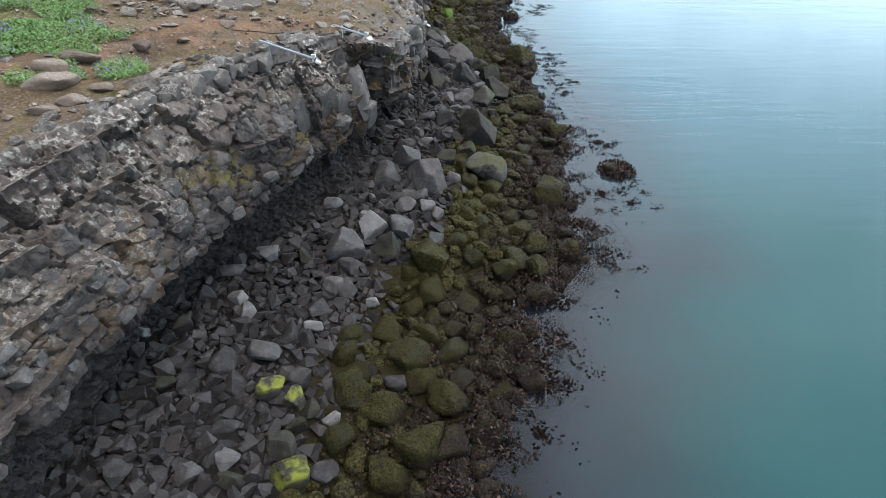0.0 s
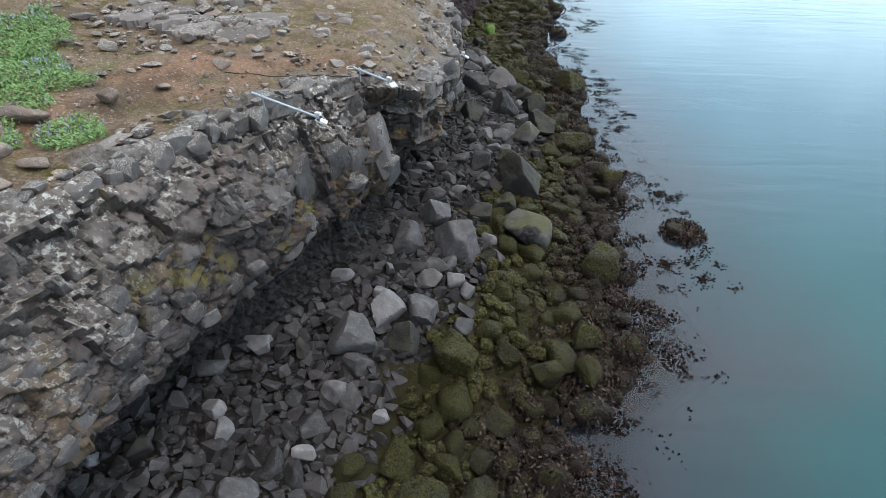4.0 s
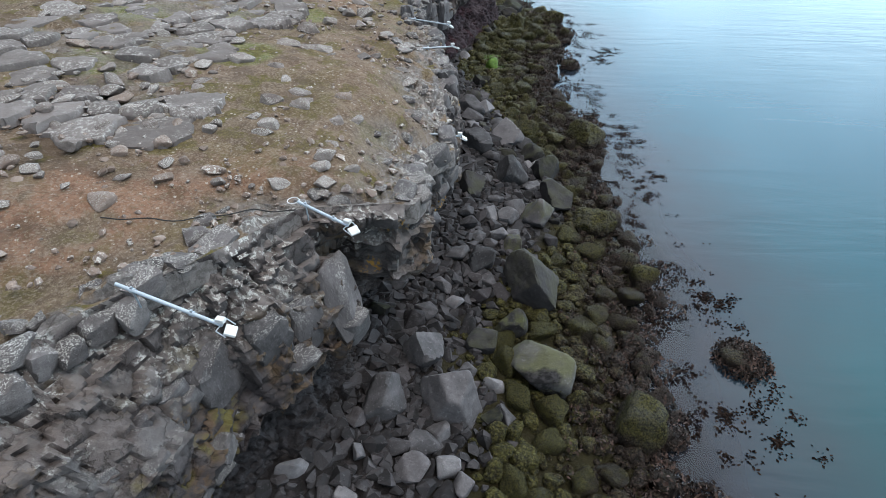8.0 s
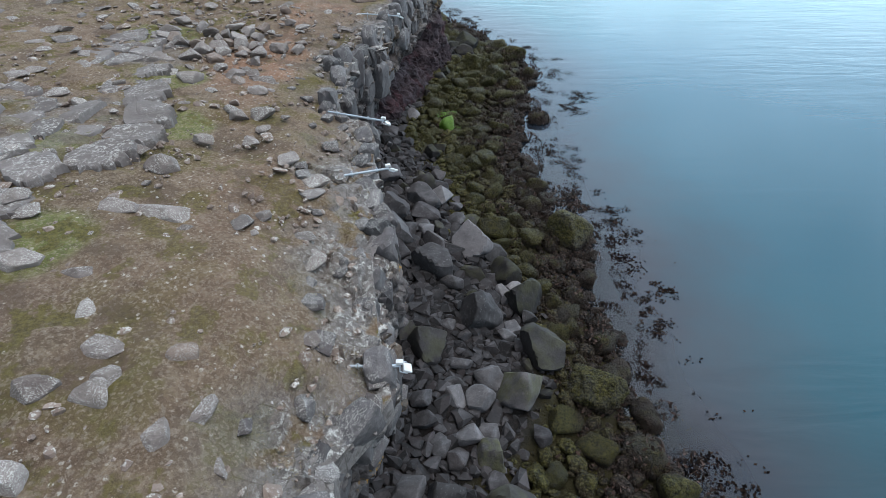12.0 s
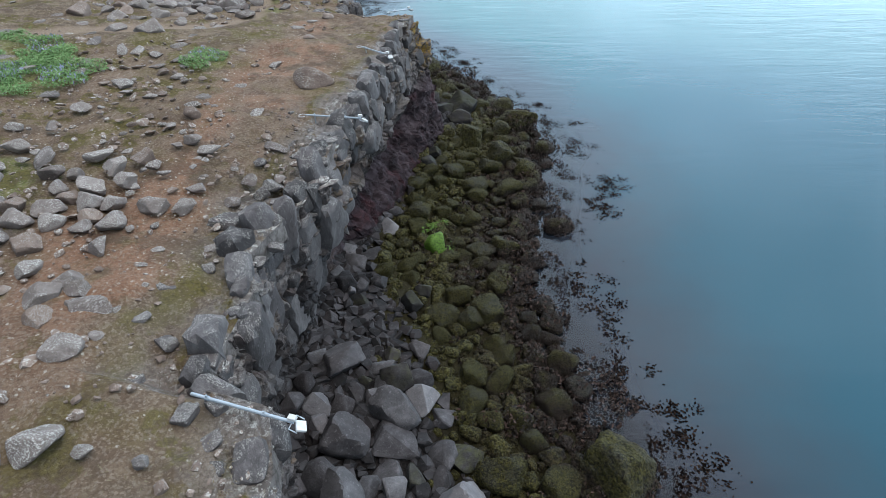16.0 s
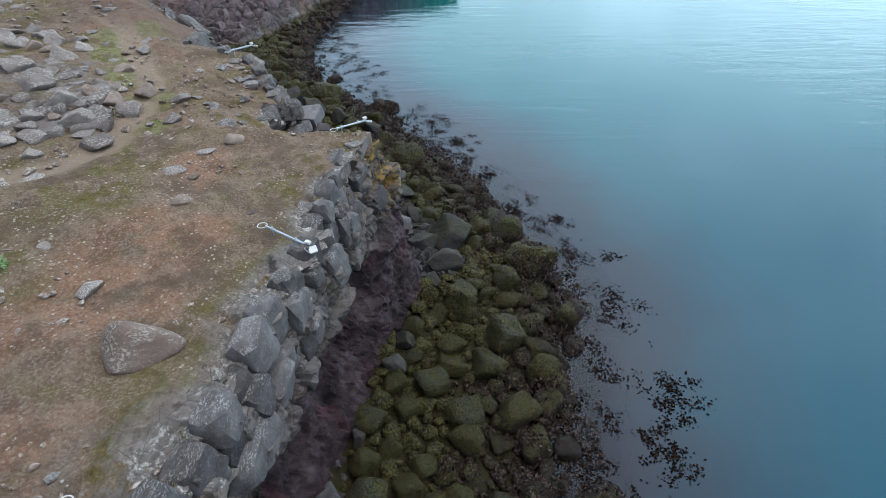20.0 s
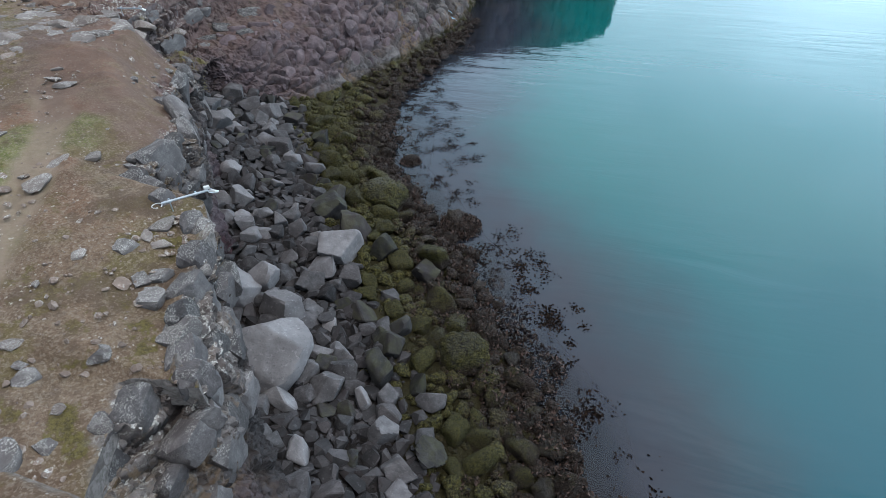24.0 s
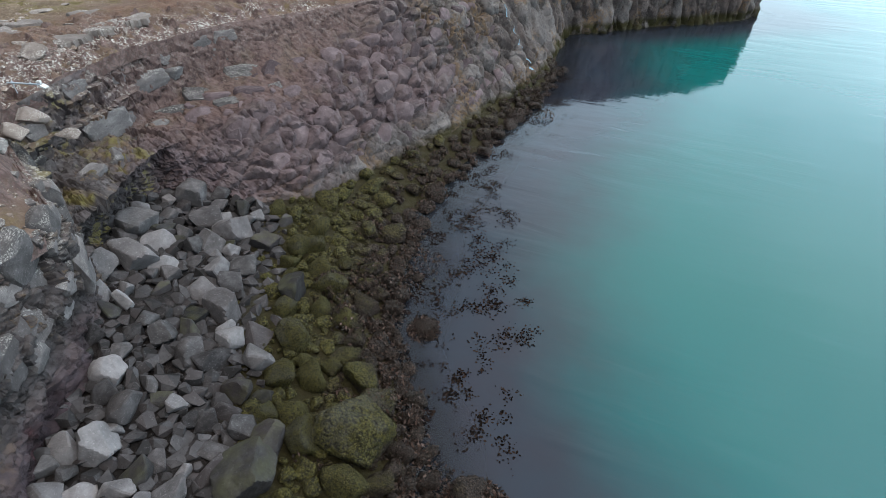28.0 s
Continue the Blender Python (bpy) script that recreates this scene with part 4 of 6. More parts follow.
# the trail over the clifftop as (x, y)
TRAIL = [(-15.5, 43.6), (-11.5, 45.2), (-9.8, 46.1), (-7.6, 47.1), (-6.9, 48.7), (-7.7, 52.5), (-9.4, 55.6), (-11.2, 58.2), (-13.0, 59.6)]
# bare lava outcrops as (x, y, radius)
OUTCROPS = [(-10.5, 23.5, 3.0), (-8.6, 20.5, 2.0), (-9.5, 27.5, 2.6), (-7.2, 19.6, 1.1), (-12.0, 51.5, 2.6), (-10.2, 50.0, 1.8), (-17.0, 63.0, 2.5), (-17.6, 66.0, 2.0), (-9.0, 33.5, 1.5), (-19, 71, 3)]
# lush green patches as (x, y, radius)
GREEN_SPOTS = [(-9.9, 14.0, 1.7), (-12.0, 15.8, 2.4), (-8.8, 11.5, 1.0), (-7.5, 12.2, 0.7), (-11.5, 12.5, 2.0), (-13.5, 41.8, 2.6), (-11.2, 41.0, 1.6),
               (-7.2, 43.1, 0.9), (-14.0, 30.0, 1.5)]
# close short grass as (x, y, radius)
LAWNS = [(-10.6, 57.2, 1.3), (-9.6, 55.2, 1.1), (-8.6, 53.2, 1.0), (-7.4, 51.4, 0.8), (-6.6, 49.8, 0.7), (-7.0, 23.5, 1.3), (-14.4, 66.6, 0.8), (-8.0, 26.5, 1.0), (-8.5, 19.2, 0.9), (-9.6, 21.9, 1.2), (-10.6, 25.4, 1.3), (-6.2, 28.2, 0.9), (-7.6, 31.5, 1.0), (-9.4, 35.2, 1.1)]
ground = plateau()


# ---- beach, sea floor and water ----
def beach():
    y = np.concatenate([[-400, -100, -30], np.arange(-9, 96, 0.22), np.arange(96, 130, 0.8), [160, 300, 900]])
    u = np.concatenate([np.linspace(-0.22, 1.0, 46), 1 + np.linspace(0.02, 1.2, 16)])
    off = np.array([3.0, 8, 20, 60, 200, 700])
    f, s = line(FOOT, y)[:, None], line(SHORE, y)[:, None]
    w = np.maximum(s - f, 0.8)
    x = np.concatenate([f + w * u[None], f + w * 2.2 + off[None]], 1)
    yy = np.broadcast_to(y[:, None], x.shape)
    p = np.stack([x.ravel(), yy.ravel(), np.zeros(x.size)], 1)
    bl, _ = blocks(p, 0.55, 91)
    z = beach_z(x, yy) + (0.10 * bl + 0.12 * fbm(p, 0.5, 3, 92)).reshape(x.shape) * (1 - 0.9 * step(-0.9, 0.1, x - line(SHORE, yy))) - 0.10 * step(-0.6, 0.3, x - line(SHORE, yy))
    weedy = step(-0.5, 0.5, x - line(WEED_LINE, yy) + 1.2 * fbm(p, 0.5, 3, 93).reshape(x.shape))
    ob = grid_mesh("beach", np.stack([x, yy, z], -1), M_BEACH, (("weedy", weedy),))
    return tagged(ob, "dark stony beach bed running down into the sea", "beach", kind="structure")


def sea():
    x = np.concatenate([[-60, -30], np.arange(-18, 13, 0.3), 13 + 0.4 * (np.power(1.16, np.arange(1, 44)) - 1) / 0.16])
    y = np.concatenate([[-900, -250, -60], np.arange(-10, 125, 0.5), [140, 200, 400, 1200]])
    yy, xx = np.meshgrid(y, x, indexing="ij")
    depth = np.clip(xx - line(SHORE, yy), 0, 12)
    ob = grid_mesh("water", np.stack([xx, yy, np.zeros_like(xx)], -1), M_WATER, (("depth", depth),))
    return tagged(ob, "calm teal sea water under a bright sky", "sea", kind="structure")


beach()
sea()


# ---- stones ----
def ico(sub):
    bm = bmesh.new()
    bmesh.ops.create_icosphere(bm, subdivisions=sub, radius=1)
    bm.verts.ensure_lookup_table()
    v = np.array([p.co[:] for p in bm.verts])
    f = np.array([[q.index for q in face.verts] for face in bm.faces])
    bm.free()
    return v / np.linalg.norm(v, axis=1, keepdims=True), f


ICO = {s: ico(s) for s in (1, 2, 3, 4, 5)}


def rock_points(seed, sub, sharp=30.0, faces=6, rough=0.05, knobs=0.0, squared=False):
    """A stone of unit half-size: a rough block with chipped corners, worn edges, dents and grain."""
    rng = np.random.default_rng(seed)
    d, f = ICO[sub]
    frame_ = np.array(Euler(rng.uniform(-3.1, 3.1, 3)).to_matrix())
    if squared:
        frame_ = np.eye(3)
    n = np.concatenate([frame_, -frame_]) + rng.normal(0, 0.13 if squared else 0.34, (6, 3))
    extra = rng.normal(size=(faces, 3))
    n = np.concatenate([n, extra])
    n /= np.linalg.norm(n, axis=1, keepdims=True)
    h = np.concatenate([rng.uniform(0.62, 0.95, 6), rng.uniform(0.80, 1.10, faces)])
    inv = np.maximum(d @ n.T, 1e-3) / h
    top_ = inv.max(1, keepdims=True)
    r = 1 / (top_[:, 0] * np.power(np.power(inv / top_, sharp).sum(1), 1 / sharp))
    p = d * np.minimum(r, 1.35)[:, None]
    r2 = 1 + rough * 2 * fbm(p + seed, 1.6, 3, seed) + rough * 0.6 * fbm(p, 6, 2, seed + 3)
    if knobs:
        d1, d2, c, g = cells(p * 3.4 + seed, seed)
        r2 = r2 + knobs * (0.55 - d1) * (0.5 + g)
        if sub > 3:
            d1, d2, c, g = cells(p * 9 + seed, seed + 5)
            r2 = r2 + 0.35 * knobs * (0.5 - d1)
    p = p * r2[:, None]
    return p / np.abs(p).max(0), f


def chip_points(seed, count=13, bevel=0.0):
    """An angular broken stone of unit half-size: the hull of a few points of a blunt box."""
    rng = np.random.default_rng(seed)
    d = rng.normal(size=(count, 3))
    d /= np.power(np.power(np.abs(d), 5).sum(1, keepdims=True), 0.2)
    bm = bmesh.new()
    for q in d * rng.uniform(0.82, 1.0, (count, 1)):
        bm.verts.new(q)
    got = bmesh.ops.convex_hull(bm, input=bm.verts)
    bmesh.ops.delete(bm, geom=list({g for g in got["geom_interior"] + got["geom_unused"] if isinstance(g, bmesh.types.BMVert)}), context="VERTS")
    if bevel:
        bmesh.ops.bevel(bm, geom=list(bm.edges), offset=bevel, segments=1, affect="EDGES", profile=0.5)
    bmesh.ops.triangulate(bm, faces=list(bm.faces))
    bm.verts.index_update()
    p = np.array([v.co[:] for v in bm.verts])
    f = np.array([[v.index for v in face_.verts] for face_ in bm.faces])
    bm.free()
    return p / np.abs(p).max(0), f


def chip_mesh(name, seed, material, count=13):
    p, f = chip_points(seed, count, 0.07)
    me = bpy.data.meshes.new(name)
    fill_mesh(me, p, f)
    me.set_sharp_from_angle(angle=radians(24))
    me.materials.append(material)
    return me


def rock_mesh(name, seed, sub, material, **kw):
    p, f = rock_points(seed, sub, **kw)
    me = bpy.data.meshes.new(name)
    fill_mesh(me, p, f)
    if not kw.get("knobs"):
        me.set_sharp_from_angle(angle=radians(33))
    me.materials.append(material)
    return me


def turn(rng, lean=25):
    return Euler([radians(rng.uniform(-lean, lean)), radians(rng.uniform(-lean, lean)), rng.uniform(0, 6.283)])


def set_stone(name, me, x, y, z, sx, sy, sz, rot, label, category, group=""):
    ob = new(name, me)
    ob.matrix_world = Matrix.LocRotScale((x, y, z), rot, (sx, sy, sz))
    return tagged(ob, label, category, group)


class Packing:
    """Keeps stones from sinking into one another."""

    def __init__(self, cell=1.0):
        self.cell, self.bins = cell, {}

    def free(self, x, y, r, slack):
        i, j = int(x // self.cell), int(y // self.cell)
        for a in (-1, 0, 1):
            for b in (-1, 0, 1):
                for (px, py, pr) in self.bins.get((i + a, j + b), ()):
                    if (px - x) ** 2 + (py - y) ** 2 < (slack * (pr + r)) ** 2:
                        return False
        return True

    def add(self, x, y, r):
        self.bins.setdefault((int(x // self.cell), int(y // self.cell)), []).append((x, y, r))


BOULDERS_A = [
    (-5.12, 5.43, 0.56, 0.45, "g"), (-3.19, 5.54, 0.87, 0.58, "y"), (-3.43, 6.18, 0.60, 0.72, "d"), (-0.55, 6.34, 1.12, 1.00, "k"),
    (-2.29, 6.47, 0.87, 0.75, "o"), (-3.44, 7.32, 0.52, 0.72, "y"), (-4.07, 7.61, 0.72, 0.59, "y"), (-2.13, 7.64, 1.07, 0.80, "o"),
    (0.08, 7.65, 1.09, 0.82, "k"), (-4.37, 8.54, 0.83, 0.56, "g"), (-2.47, 8.68, 0.64, 0.85, "o"), (-5.17, 9.75, 0.52, 0.52, "w"),
    (-3.12, 11.09, 0.64, 0.64, "g"), (-2.73, 11.81, 0.75, 0.58, "g"), (-5.09, 11.96, 0.69, 0.63, "w"), (1.84, 12.34, 0.92, 0.79, "o"),
    (3.05, 12.51, 0.93, 0.93, "k"), (-2.93, 12.52, 1.24, 1.30, "g"), (-0.41, 12.53, 1.18, 1.31, "o"),
]
BOULDERS_B = [
    (0.92, 12.67, 0.80, 0.80, "o"), (-1.67, 12.79, 0.93, 1.00, "d"), (-2.27, 13.47, 0.90, 1.24, "w"), (-1.33, 13.75, 0.84, 0.99, "g"),
    (-1.26, 14.91, 0.70, 0.52, "g"), (-1.15, 15.46, 0.84, 0.60, "g"), (-2.03, 16.33, 1.14, 1.07, "g"), (-0.63, 16.72, 1.43, 1.56, "g"),
    (3.82, 16.91, 1.21, 1.48, "o"), (-1.34, 17.98, 1.12, 1.12, "g"), (1.86, 17.99, 2.00, 1.14, "c"), (0.14, 18.69, 0.96, 0.89, "d"),
    (7.25, 19.23, 1.25, 1.3, "r"), (0.90, 19.40, 0.85, 0.85, "l"), (4.27, 19.61, 0.71, 0.63, "o"), (1.60, 21.01, 1.66, 2.00, "d"),
    (-0.00, 21.78, 0.87, 1.04, "g"), (5.15, 22.33, 1.08, 1.26, "k"), (1.08, 22.91, 0.82, 0.82, "l"),
]
BOULDERS_C = [
    (0.90, 24.28, 0.77, 0.64, "g"), (1.99, 24.68, 1.26, 1.46, "l"), (4.00, 25.05, 1.51, 1.41, "o"), (1.23, 25.06, 0.82, 0.75, "g"),
    (-0.48, 25.84, 1.12, 1.12, "d"), (2.79, 26.12, 1.46, 1.32, "d"), (2.01, 26.93, 0.61, 0.46, "g"), (1.01, 27.17, 1.37, 1.53, "g"),
    (2.48, 28.16, 1.15, 1.28, "d"), (2.03, 29.26, 0.96, 1.03, "d"), (-0.27, 29.34, 1.36, 1.19, "g"), (-1.48, 30.80, 1.31, 1.17, "g"),
    (1.00, 30.75, 1.50, 1.45, "w"), (1.85, 31.69, 1.26, 0.79, "o"), (4.60, 31.83, 1.77, 1.61, "o"), (1.08, 32.10, 0.89, 0.48, "l"),
    (-1.78, 32.26, 1.27, 1.11, "g"), (-0.63, 33.13, 1.09, 1.17, "g"), (-1.07, 33.43, 0.68, 0.68, "g"),
]
BOULDERS_D = [
    (-0.56, 34.30, 0.89, 1.15, "d"), (-2.06, 34.69, 1.17, 0.78, "g"), (-0.83, 35.13, 0.47, 0.47, "l"), (1.41, 36.64, 0.90, 0.75, "o"),
    (-0.30, 37.13, 0.69, 0.84, "d"), (0.02, 37.90, 0.56, 0.64, "d"), (0.39, 40.45, 0.82, 0.82, "v"), (2.96, 40.51, 1.10, 1.10, "o"),
    (5.17, 42.10, 1.20, 0.70, "k"), (0.15, 45.64, 0.78, 0.55, "d"), (4.45, 45.72, 1.21, 1.29, "k"), (2.68, 45.92, 1.12, 0.96, "o"),
    (0.35, 46.46, 0.57, 0.65, "d"), (3.27, 46.99, 1.36, 1.19, "o"), (5.40, 48.06, 0.91, 1.27, "k"), (2.09, 48.24, 1.54, 1.16, "o"),
    (1.49, 50.05, 1.22, 0.72, "d"), (4.63, 50.59, 1.81, 1.51, "o"), (0.84, 51.13, 1.07, 0.69, "d"),
]
BOULDERS_E = [
    (1.82, 51.62, 1.72, 1.49, "d"), (-0.18, 51.98, 1.04, 0.72, "g"), (3.92, 52.70, 1.36, 1.02, "o"), (-0.86, 52.77, 1.16, 1.32, "g"),
    (-0.67, 54.16, 0.90, 0.54, "g"), (-0.12, 54.85, 0.93, 0.75, "d"), (-1.35, 55.02, 0.84, 0.75, "g"), (-3.12, 55.74, 0.93, 0.93, "g"),
    (-5.10, 56.05, 2.50, 2.30, "w"), (-2.92, 56.38, 0.78, 0.91, "g"), (-2.11, 56.77, 0.79, 1.44, "d"), (-3.32, 56.94, 0.81, 0.47, "g"),
    (-2.37, 57.57, 0.55, 0.55, "g"), (-5.45, 57.75, 1.40, 1.10, "w"), (-2.05, 57.70, 0.76, 1.25, "d"), (-6.90, 57.85, 1.50, 1.60, "w"),
    (-0.08, 58.14, 1.51, 1.24, "o"), (-2.05, 58.54, 0.87, 0.73, "d"), (-6.62, 58.63, 1.20, 0.96, "w"),
]
BOULDERS_F = [
    (-5.31, 59.20, 1.04, 0.73, "g"), (-4.32, 60.00, 0.89, 0.73, "g"), (-5.14, 61.09, 1.60, 1.45, "w"), (-2.20, 61.38, 1.00, 0.93, "d"),
    (-3.87, 61.93, 0.99, 1.13, "d"), (-9.43, 62.20, 0.96, 0.78, "w"), (-2.04, 62.33, 1.13, 1.13, "o"), (-5.20, 62.48, 1.19, 1.34, "d"),
    (-6.38, 63.32, 1.35, 1.60, "d"), (-10.65, 63.65, 0.89, 0.68, "w"), (-6.60, 64.06, 1.00, 1.10, "d"), (-6.11, 64.64, 1.01, 0.95, "o"),
    (-7.13, 64.68, 0.62, 0.69, "o"), (-8.12, 64.98, 0.86, 0.78, "d"), (-1.81, 65.14, 1.40, 1.40, "k"), (-9.79, 65.15, 0.81, 0.81, "g"),
    (-10.74, 65.17, 0.90, 0.60, "g"), (-13.03, 65.33, 0.94, 0.70, "w"), (-5.02, 65.38, 1.94, 1.52, "o"),
]
BOULDERS_G = [
    (-13.82, 65.77, 1.21, 0.97, "g"), (-13.49, 66.82, 1.27, 0.85, "w"), (-10.36, 66.87, 1.23, 0.82, "g"), (-8.33, 67.24, 1.22, 0.97, "o"),
    (-14.66, 67.99, 1.18, 1.00, "g"), (-9.49, 68.76, 1.07, 1.07, "d"), (-16.56, 68.78, 0.68, 1.06, "g"), (-12.66, 68.90, 1.02, 0.74, "g"),
    (-13.60, 69.69, 1.16, 0.87, "g"), (-8.74, 69.77, 1.11, 1.11, "o"), (-12.58, 69.86, 0.97, 1.35, "g"), (-5.41, 69.88, 0.90, 0.45, "k"),
    (-11.52, 70.09, 1.06, 0.77, "d"), (-14.82, 70.37, 1.11, 0.91, "g"),
]
BOULDERS = BOULDERS_A + BOULDERS_B + BOULDERS_C + BOULDERS_D + BOULDERS_E + BOULDERS_F + BOULDERS_G
FIELD_STONES_A = [
    (-7.85, 9.80, 0.55, 0.20, "b"), (-7.56, 10.23, 0.57, 0.29, "b"), (-8.24, 10.97, 1.32, 0.36, "b"), (-7.37, 10.97, 0.54, 0.24, "b"),
    (-8.89, 11.82, 0.76, 0.32, "b"), (-8.57, 12.49, 1.00, 0.33, "b"), (-7.65, 13.71, 0.50, 0.36, "b"), (-6.23, 16.07, 0.60, 0.37, "b"),
    (-3.07, 17.44, 0.39, 0.23, "l"), (-3.09, 17.69, 0.46, 0.37, "l"), (-7.85, 17.69, 0.42, 0.32, "g"), (-2.68, 17.70, 0.25, 0.22, "g"),
    (-3.24, 18.09, 0.44, 0.27, "l"), (-2.75, 18.30, 0.40, 0.30, "g"), (-3.25, 18.45, 0.47, 0.41, "l"), (-7.67, 18.48, 0.45, 0.34, "g"),
    (-6.90, 18.83, 0.46, 0.35, "g"), (-9.11, 18.87, 0.46, 0.35, "g"), (-5.77, 18.96, 0.35, 0.29, "l"),
]
FIELD_STONES_B = [
    (-4.70, 19.04, 0.44, 0.23, "l"), (-5.73, 19.25, 0.29, 0.29, "l"), (-4.69, 19.43, 0.49, 0.30, "l"), (-4.33, 20.52, 0.52, 0.39, "g"),
    (-5.00, 20.54, 0.51, 0.34, "g"), (-4.29, 20.81, 0.52, 0.39, "g"), (-3.48, 21.22, 0.45, 0.32, "b"), (-5.60, 22.69, 0.56, 0.25, "g"),
    (-6.58, 22.88, 0.72, 0.41, "g"), (-4.46, 23.95, 0.40, 0.23, "g"), (-4.92, 24.34, 1.28, 0.26, "g"), (-7.66, 24.49, 0.69, 0.35, "g"),
    (-5.76, 24.49, 0.70, 0.29, "g"), (-5.59, 25.99, 0.78, 0.42, "g"), (-6.42, 26.65, 0.54, 0.27, "g"), (-5.33, 27.36, 0.58, 0.29, "g"),
    (-4.32, 27.50, 0.38, 0.34, "g"), (-4.25, 28.28, 0.36, 0.32, "g"), (-5.01, 28.97, 0.53, 0.39, "g"),
]
FIELD_STONES_C = [
    (-4.54, 29.19, 0.69, 0.54, "l"), (-5.09, 30.78, 0.56, 0.56, "g"), (-7.61, 30.88, 0.56, 0.39, "g"), (-6.99, 31.33, 0.93, 0.70, "g"),
    (-5.49, 32.07, 0.50, 0.43, "g"), (-8.55, 32.67, 1.01, 0.44, "g"), (-5.36, 34.65, 0.66, 0.44, "g"), (-6.18, 34.67, 0.51, 0.44, "g"),
    (-4.82, 34.75, 0.51, 0.44, "g"), (-5.67, 37.73, 0.54, 0.36, "g"), (-6.09, 39.04, 0.50, 0.30, "b"), (-6.72, 41.54, 0.36, 0.22, "b"),
    (-3.40, 41.95, 1.25, 0.95, "b"), (-4.29, 46.10, 0.47, 0.47, "b"), (-4.49, 47.23, 0.31, 0.27, "b"), (-8.88, 48.56, 0.86, 0.58, "g"),
    (-4.12, 49.22, 0.53, 0.42, "b"), (-8.49, 49.66, 0.92, 0.77, "g"), (-10.65, 51.63, 1.52, 1.01, "g"),
]
FIELD_STONES_D = [
    (-6.42, 51.63, 0.75, 0.38, "g"), (-11.83, 52.79, 1.24, 1.07, "g"), (-16.36, 61.74, 0.95, 0.69, "g"), (-16.32, 63.80, 1.13, 0.66, "g"),
    (-15.80, 64.47, 0.96, 0.96, "g"), (-15.84, 66.64, 0.83, 0.52, "g"), (-14.09, 67.03, 0.70, 0.28, "g"), (-15.92, 67.20, 0.88, 0.66, "g"),
    (-18.89, 69.45, 0.96, 0.78, "g"),
]
FIELD_STONES = FIELD_STONES_A + FIELD_STONES_B + FIELD_STONES_C + FIELD_STONES_D

# large boulders of the beach as (x, y, width, height, look): w pale, g grey, d dark, l algae, o weedy, k dark weedy, c cloven, v bright green
LOOKS = {
    "w": (M_PALE, dict(sharp=40, faces=3, rough=0.05), "pale angular lava boulder with fresh broken faces on the beach"),
    "g": (M_BOULDER, dict(sharp=44, faces=4, rough=0.05), "grey angular lava boulder lying among beach stones"),
    "d": (M_DARK, dict(sharp=38, faces=4, rough=0.06), "dark wet basalt boulder with worn edges"),
    "l": (M_ALGAE, dict(sharp=34, faces=4, rough=0.05), "grey boulder with yellow-green algae on its top"),
    "o": (M_WEEDBARE, dict(sharp=14, faces=6, rough=0.06, knobs=0.10), "rounded boulder coated with olive bladderwrack"),
    "r": (M_WEED, dict(sharp=3.5, faces=14, rough=0.08, knobs=0.2), "low round rock awash, thick with brown wrack"),
    "k": (M_WEED, dict(sharp=5, faces=7, rough=0.08, knobs=0.16), "dark boulder hung with brown seaweed at the waterline"),
    "y": (M_LIME, dict(sharp=26, faces=5, rough=0.05), "grey boulder with a lime-green algae cap"),
    "c": (M_CLOVEN, dict(sharp=12, faces=3, rough=0.05), "cloven boulder with a black side and a yellow-green top"),
    "v": (M_GREENROCK, dict(sharp=9, faces=12, rough=0.05, knobs=0.04), "stone covered with vivid green sea lettuce"),
}
pack = Packing(1.0)
rng = np.random.default_rng(11)
for i, (x, y, w, h, look_of) in enumerate(BOULDERS):
    material, kw, label = LOOKS[look_of]
    me = rock_mesh("boulder", 300 + i, 5 if max(w, h) > 1.5 else 4, material, **kw)
    sx, sy, sz = 0.54 * w, 0.5 * (0.45 * w + 0.65 * h), 0.66 * (0.35 * w + 0.45 * h)
    if look_of in "kr" and x > line(SHORE, y) + 0.9:
        sz *= 0.42 if look_of == "r" else 0.75
    z = float(beach_z(x, y)) + 0.35 * sz
    rot = Euler([radians(rng.uniform(-14, 14)), radians(rng.uniform(-14, 14)), radians(rng.uniform(-25, 25))])
    set_stone("boulder", me, x, y, max(z, 0.05), sx, sy, sz, rot, label, "boulder")
    pack.add(x, y, 0.46 * max(w, 0.5 * (w + h)))


def scatter(count, y0, y1, side, sizes, slack, gap, rng):
    """Places for stones between the cliff's foot and the water: side 0 the grey belt, 1 the weedy belt."""
    made = []
    y = rng.uniform(y0, y1, count)
    f, s, wl_ = line(FOOT, y), line(SHORE, y), line(WEED_LINE, y) + 0.5 * rng.normal(size=count)
    if side == 0:
        a, b = f - 0.15, np.minimum(wl_, s - 0.2)
    else:
        a, b = np.maximum(wl_, f - 0.1), s + 0.1 + 1.6 * np.maximum(0, fbm(np.stack([y, 0 * y, 0 * y], 1), 0.55, 3, 3))
    x = a + (b - a) * rng.random(count)
    r = sizes[0] * (sizes[1] / sizes[0]) ** (rng.random(count) ** gap)
    if side == 0:
        r = r * np.interp(y, [5, 12, 24, 28.5, 29.5, 33.5, 35, 50, 56, 72], [0.95, 1.0, 1.0, 1.1, 1.5, 1.5, 1.1, 1.1, 1.4, 1.55])
    for px, py, pr in zip(x[b > a].tolist(), y[b > a].tolist(), r[b > a].tolist()):
        if pack.free(px, py, pr, slack):
            pack.add(px, py, pr)
            made.append((px, py, pr))
    return made


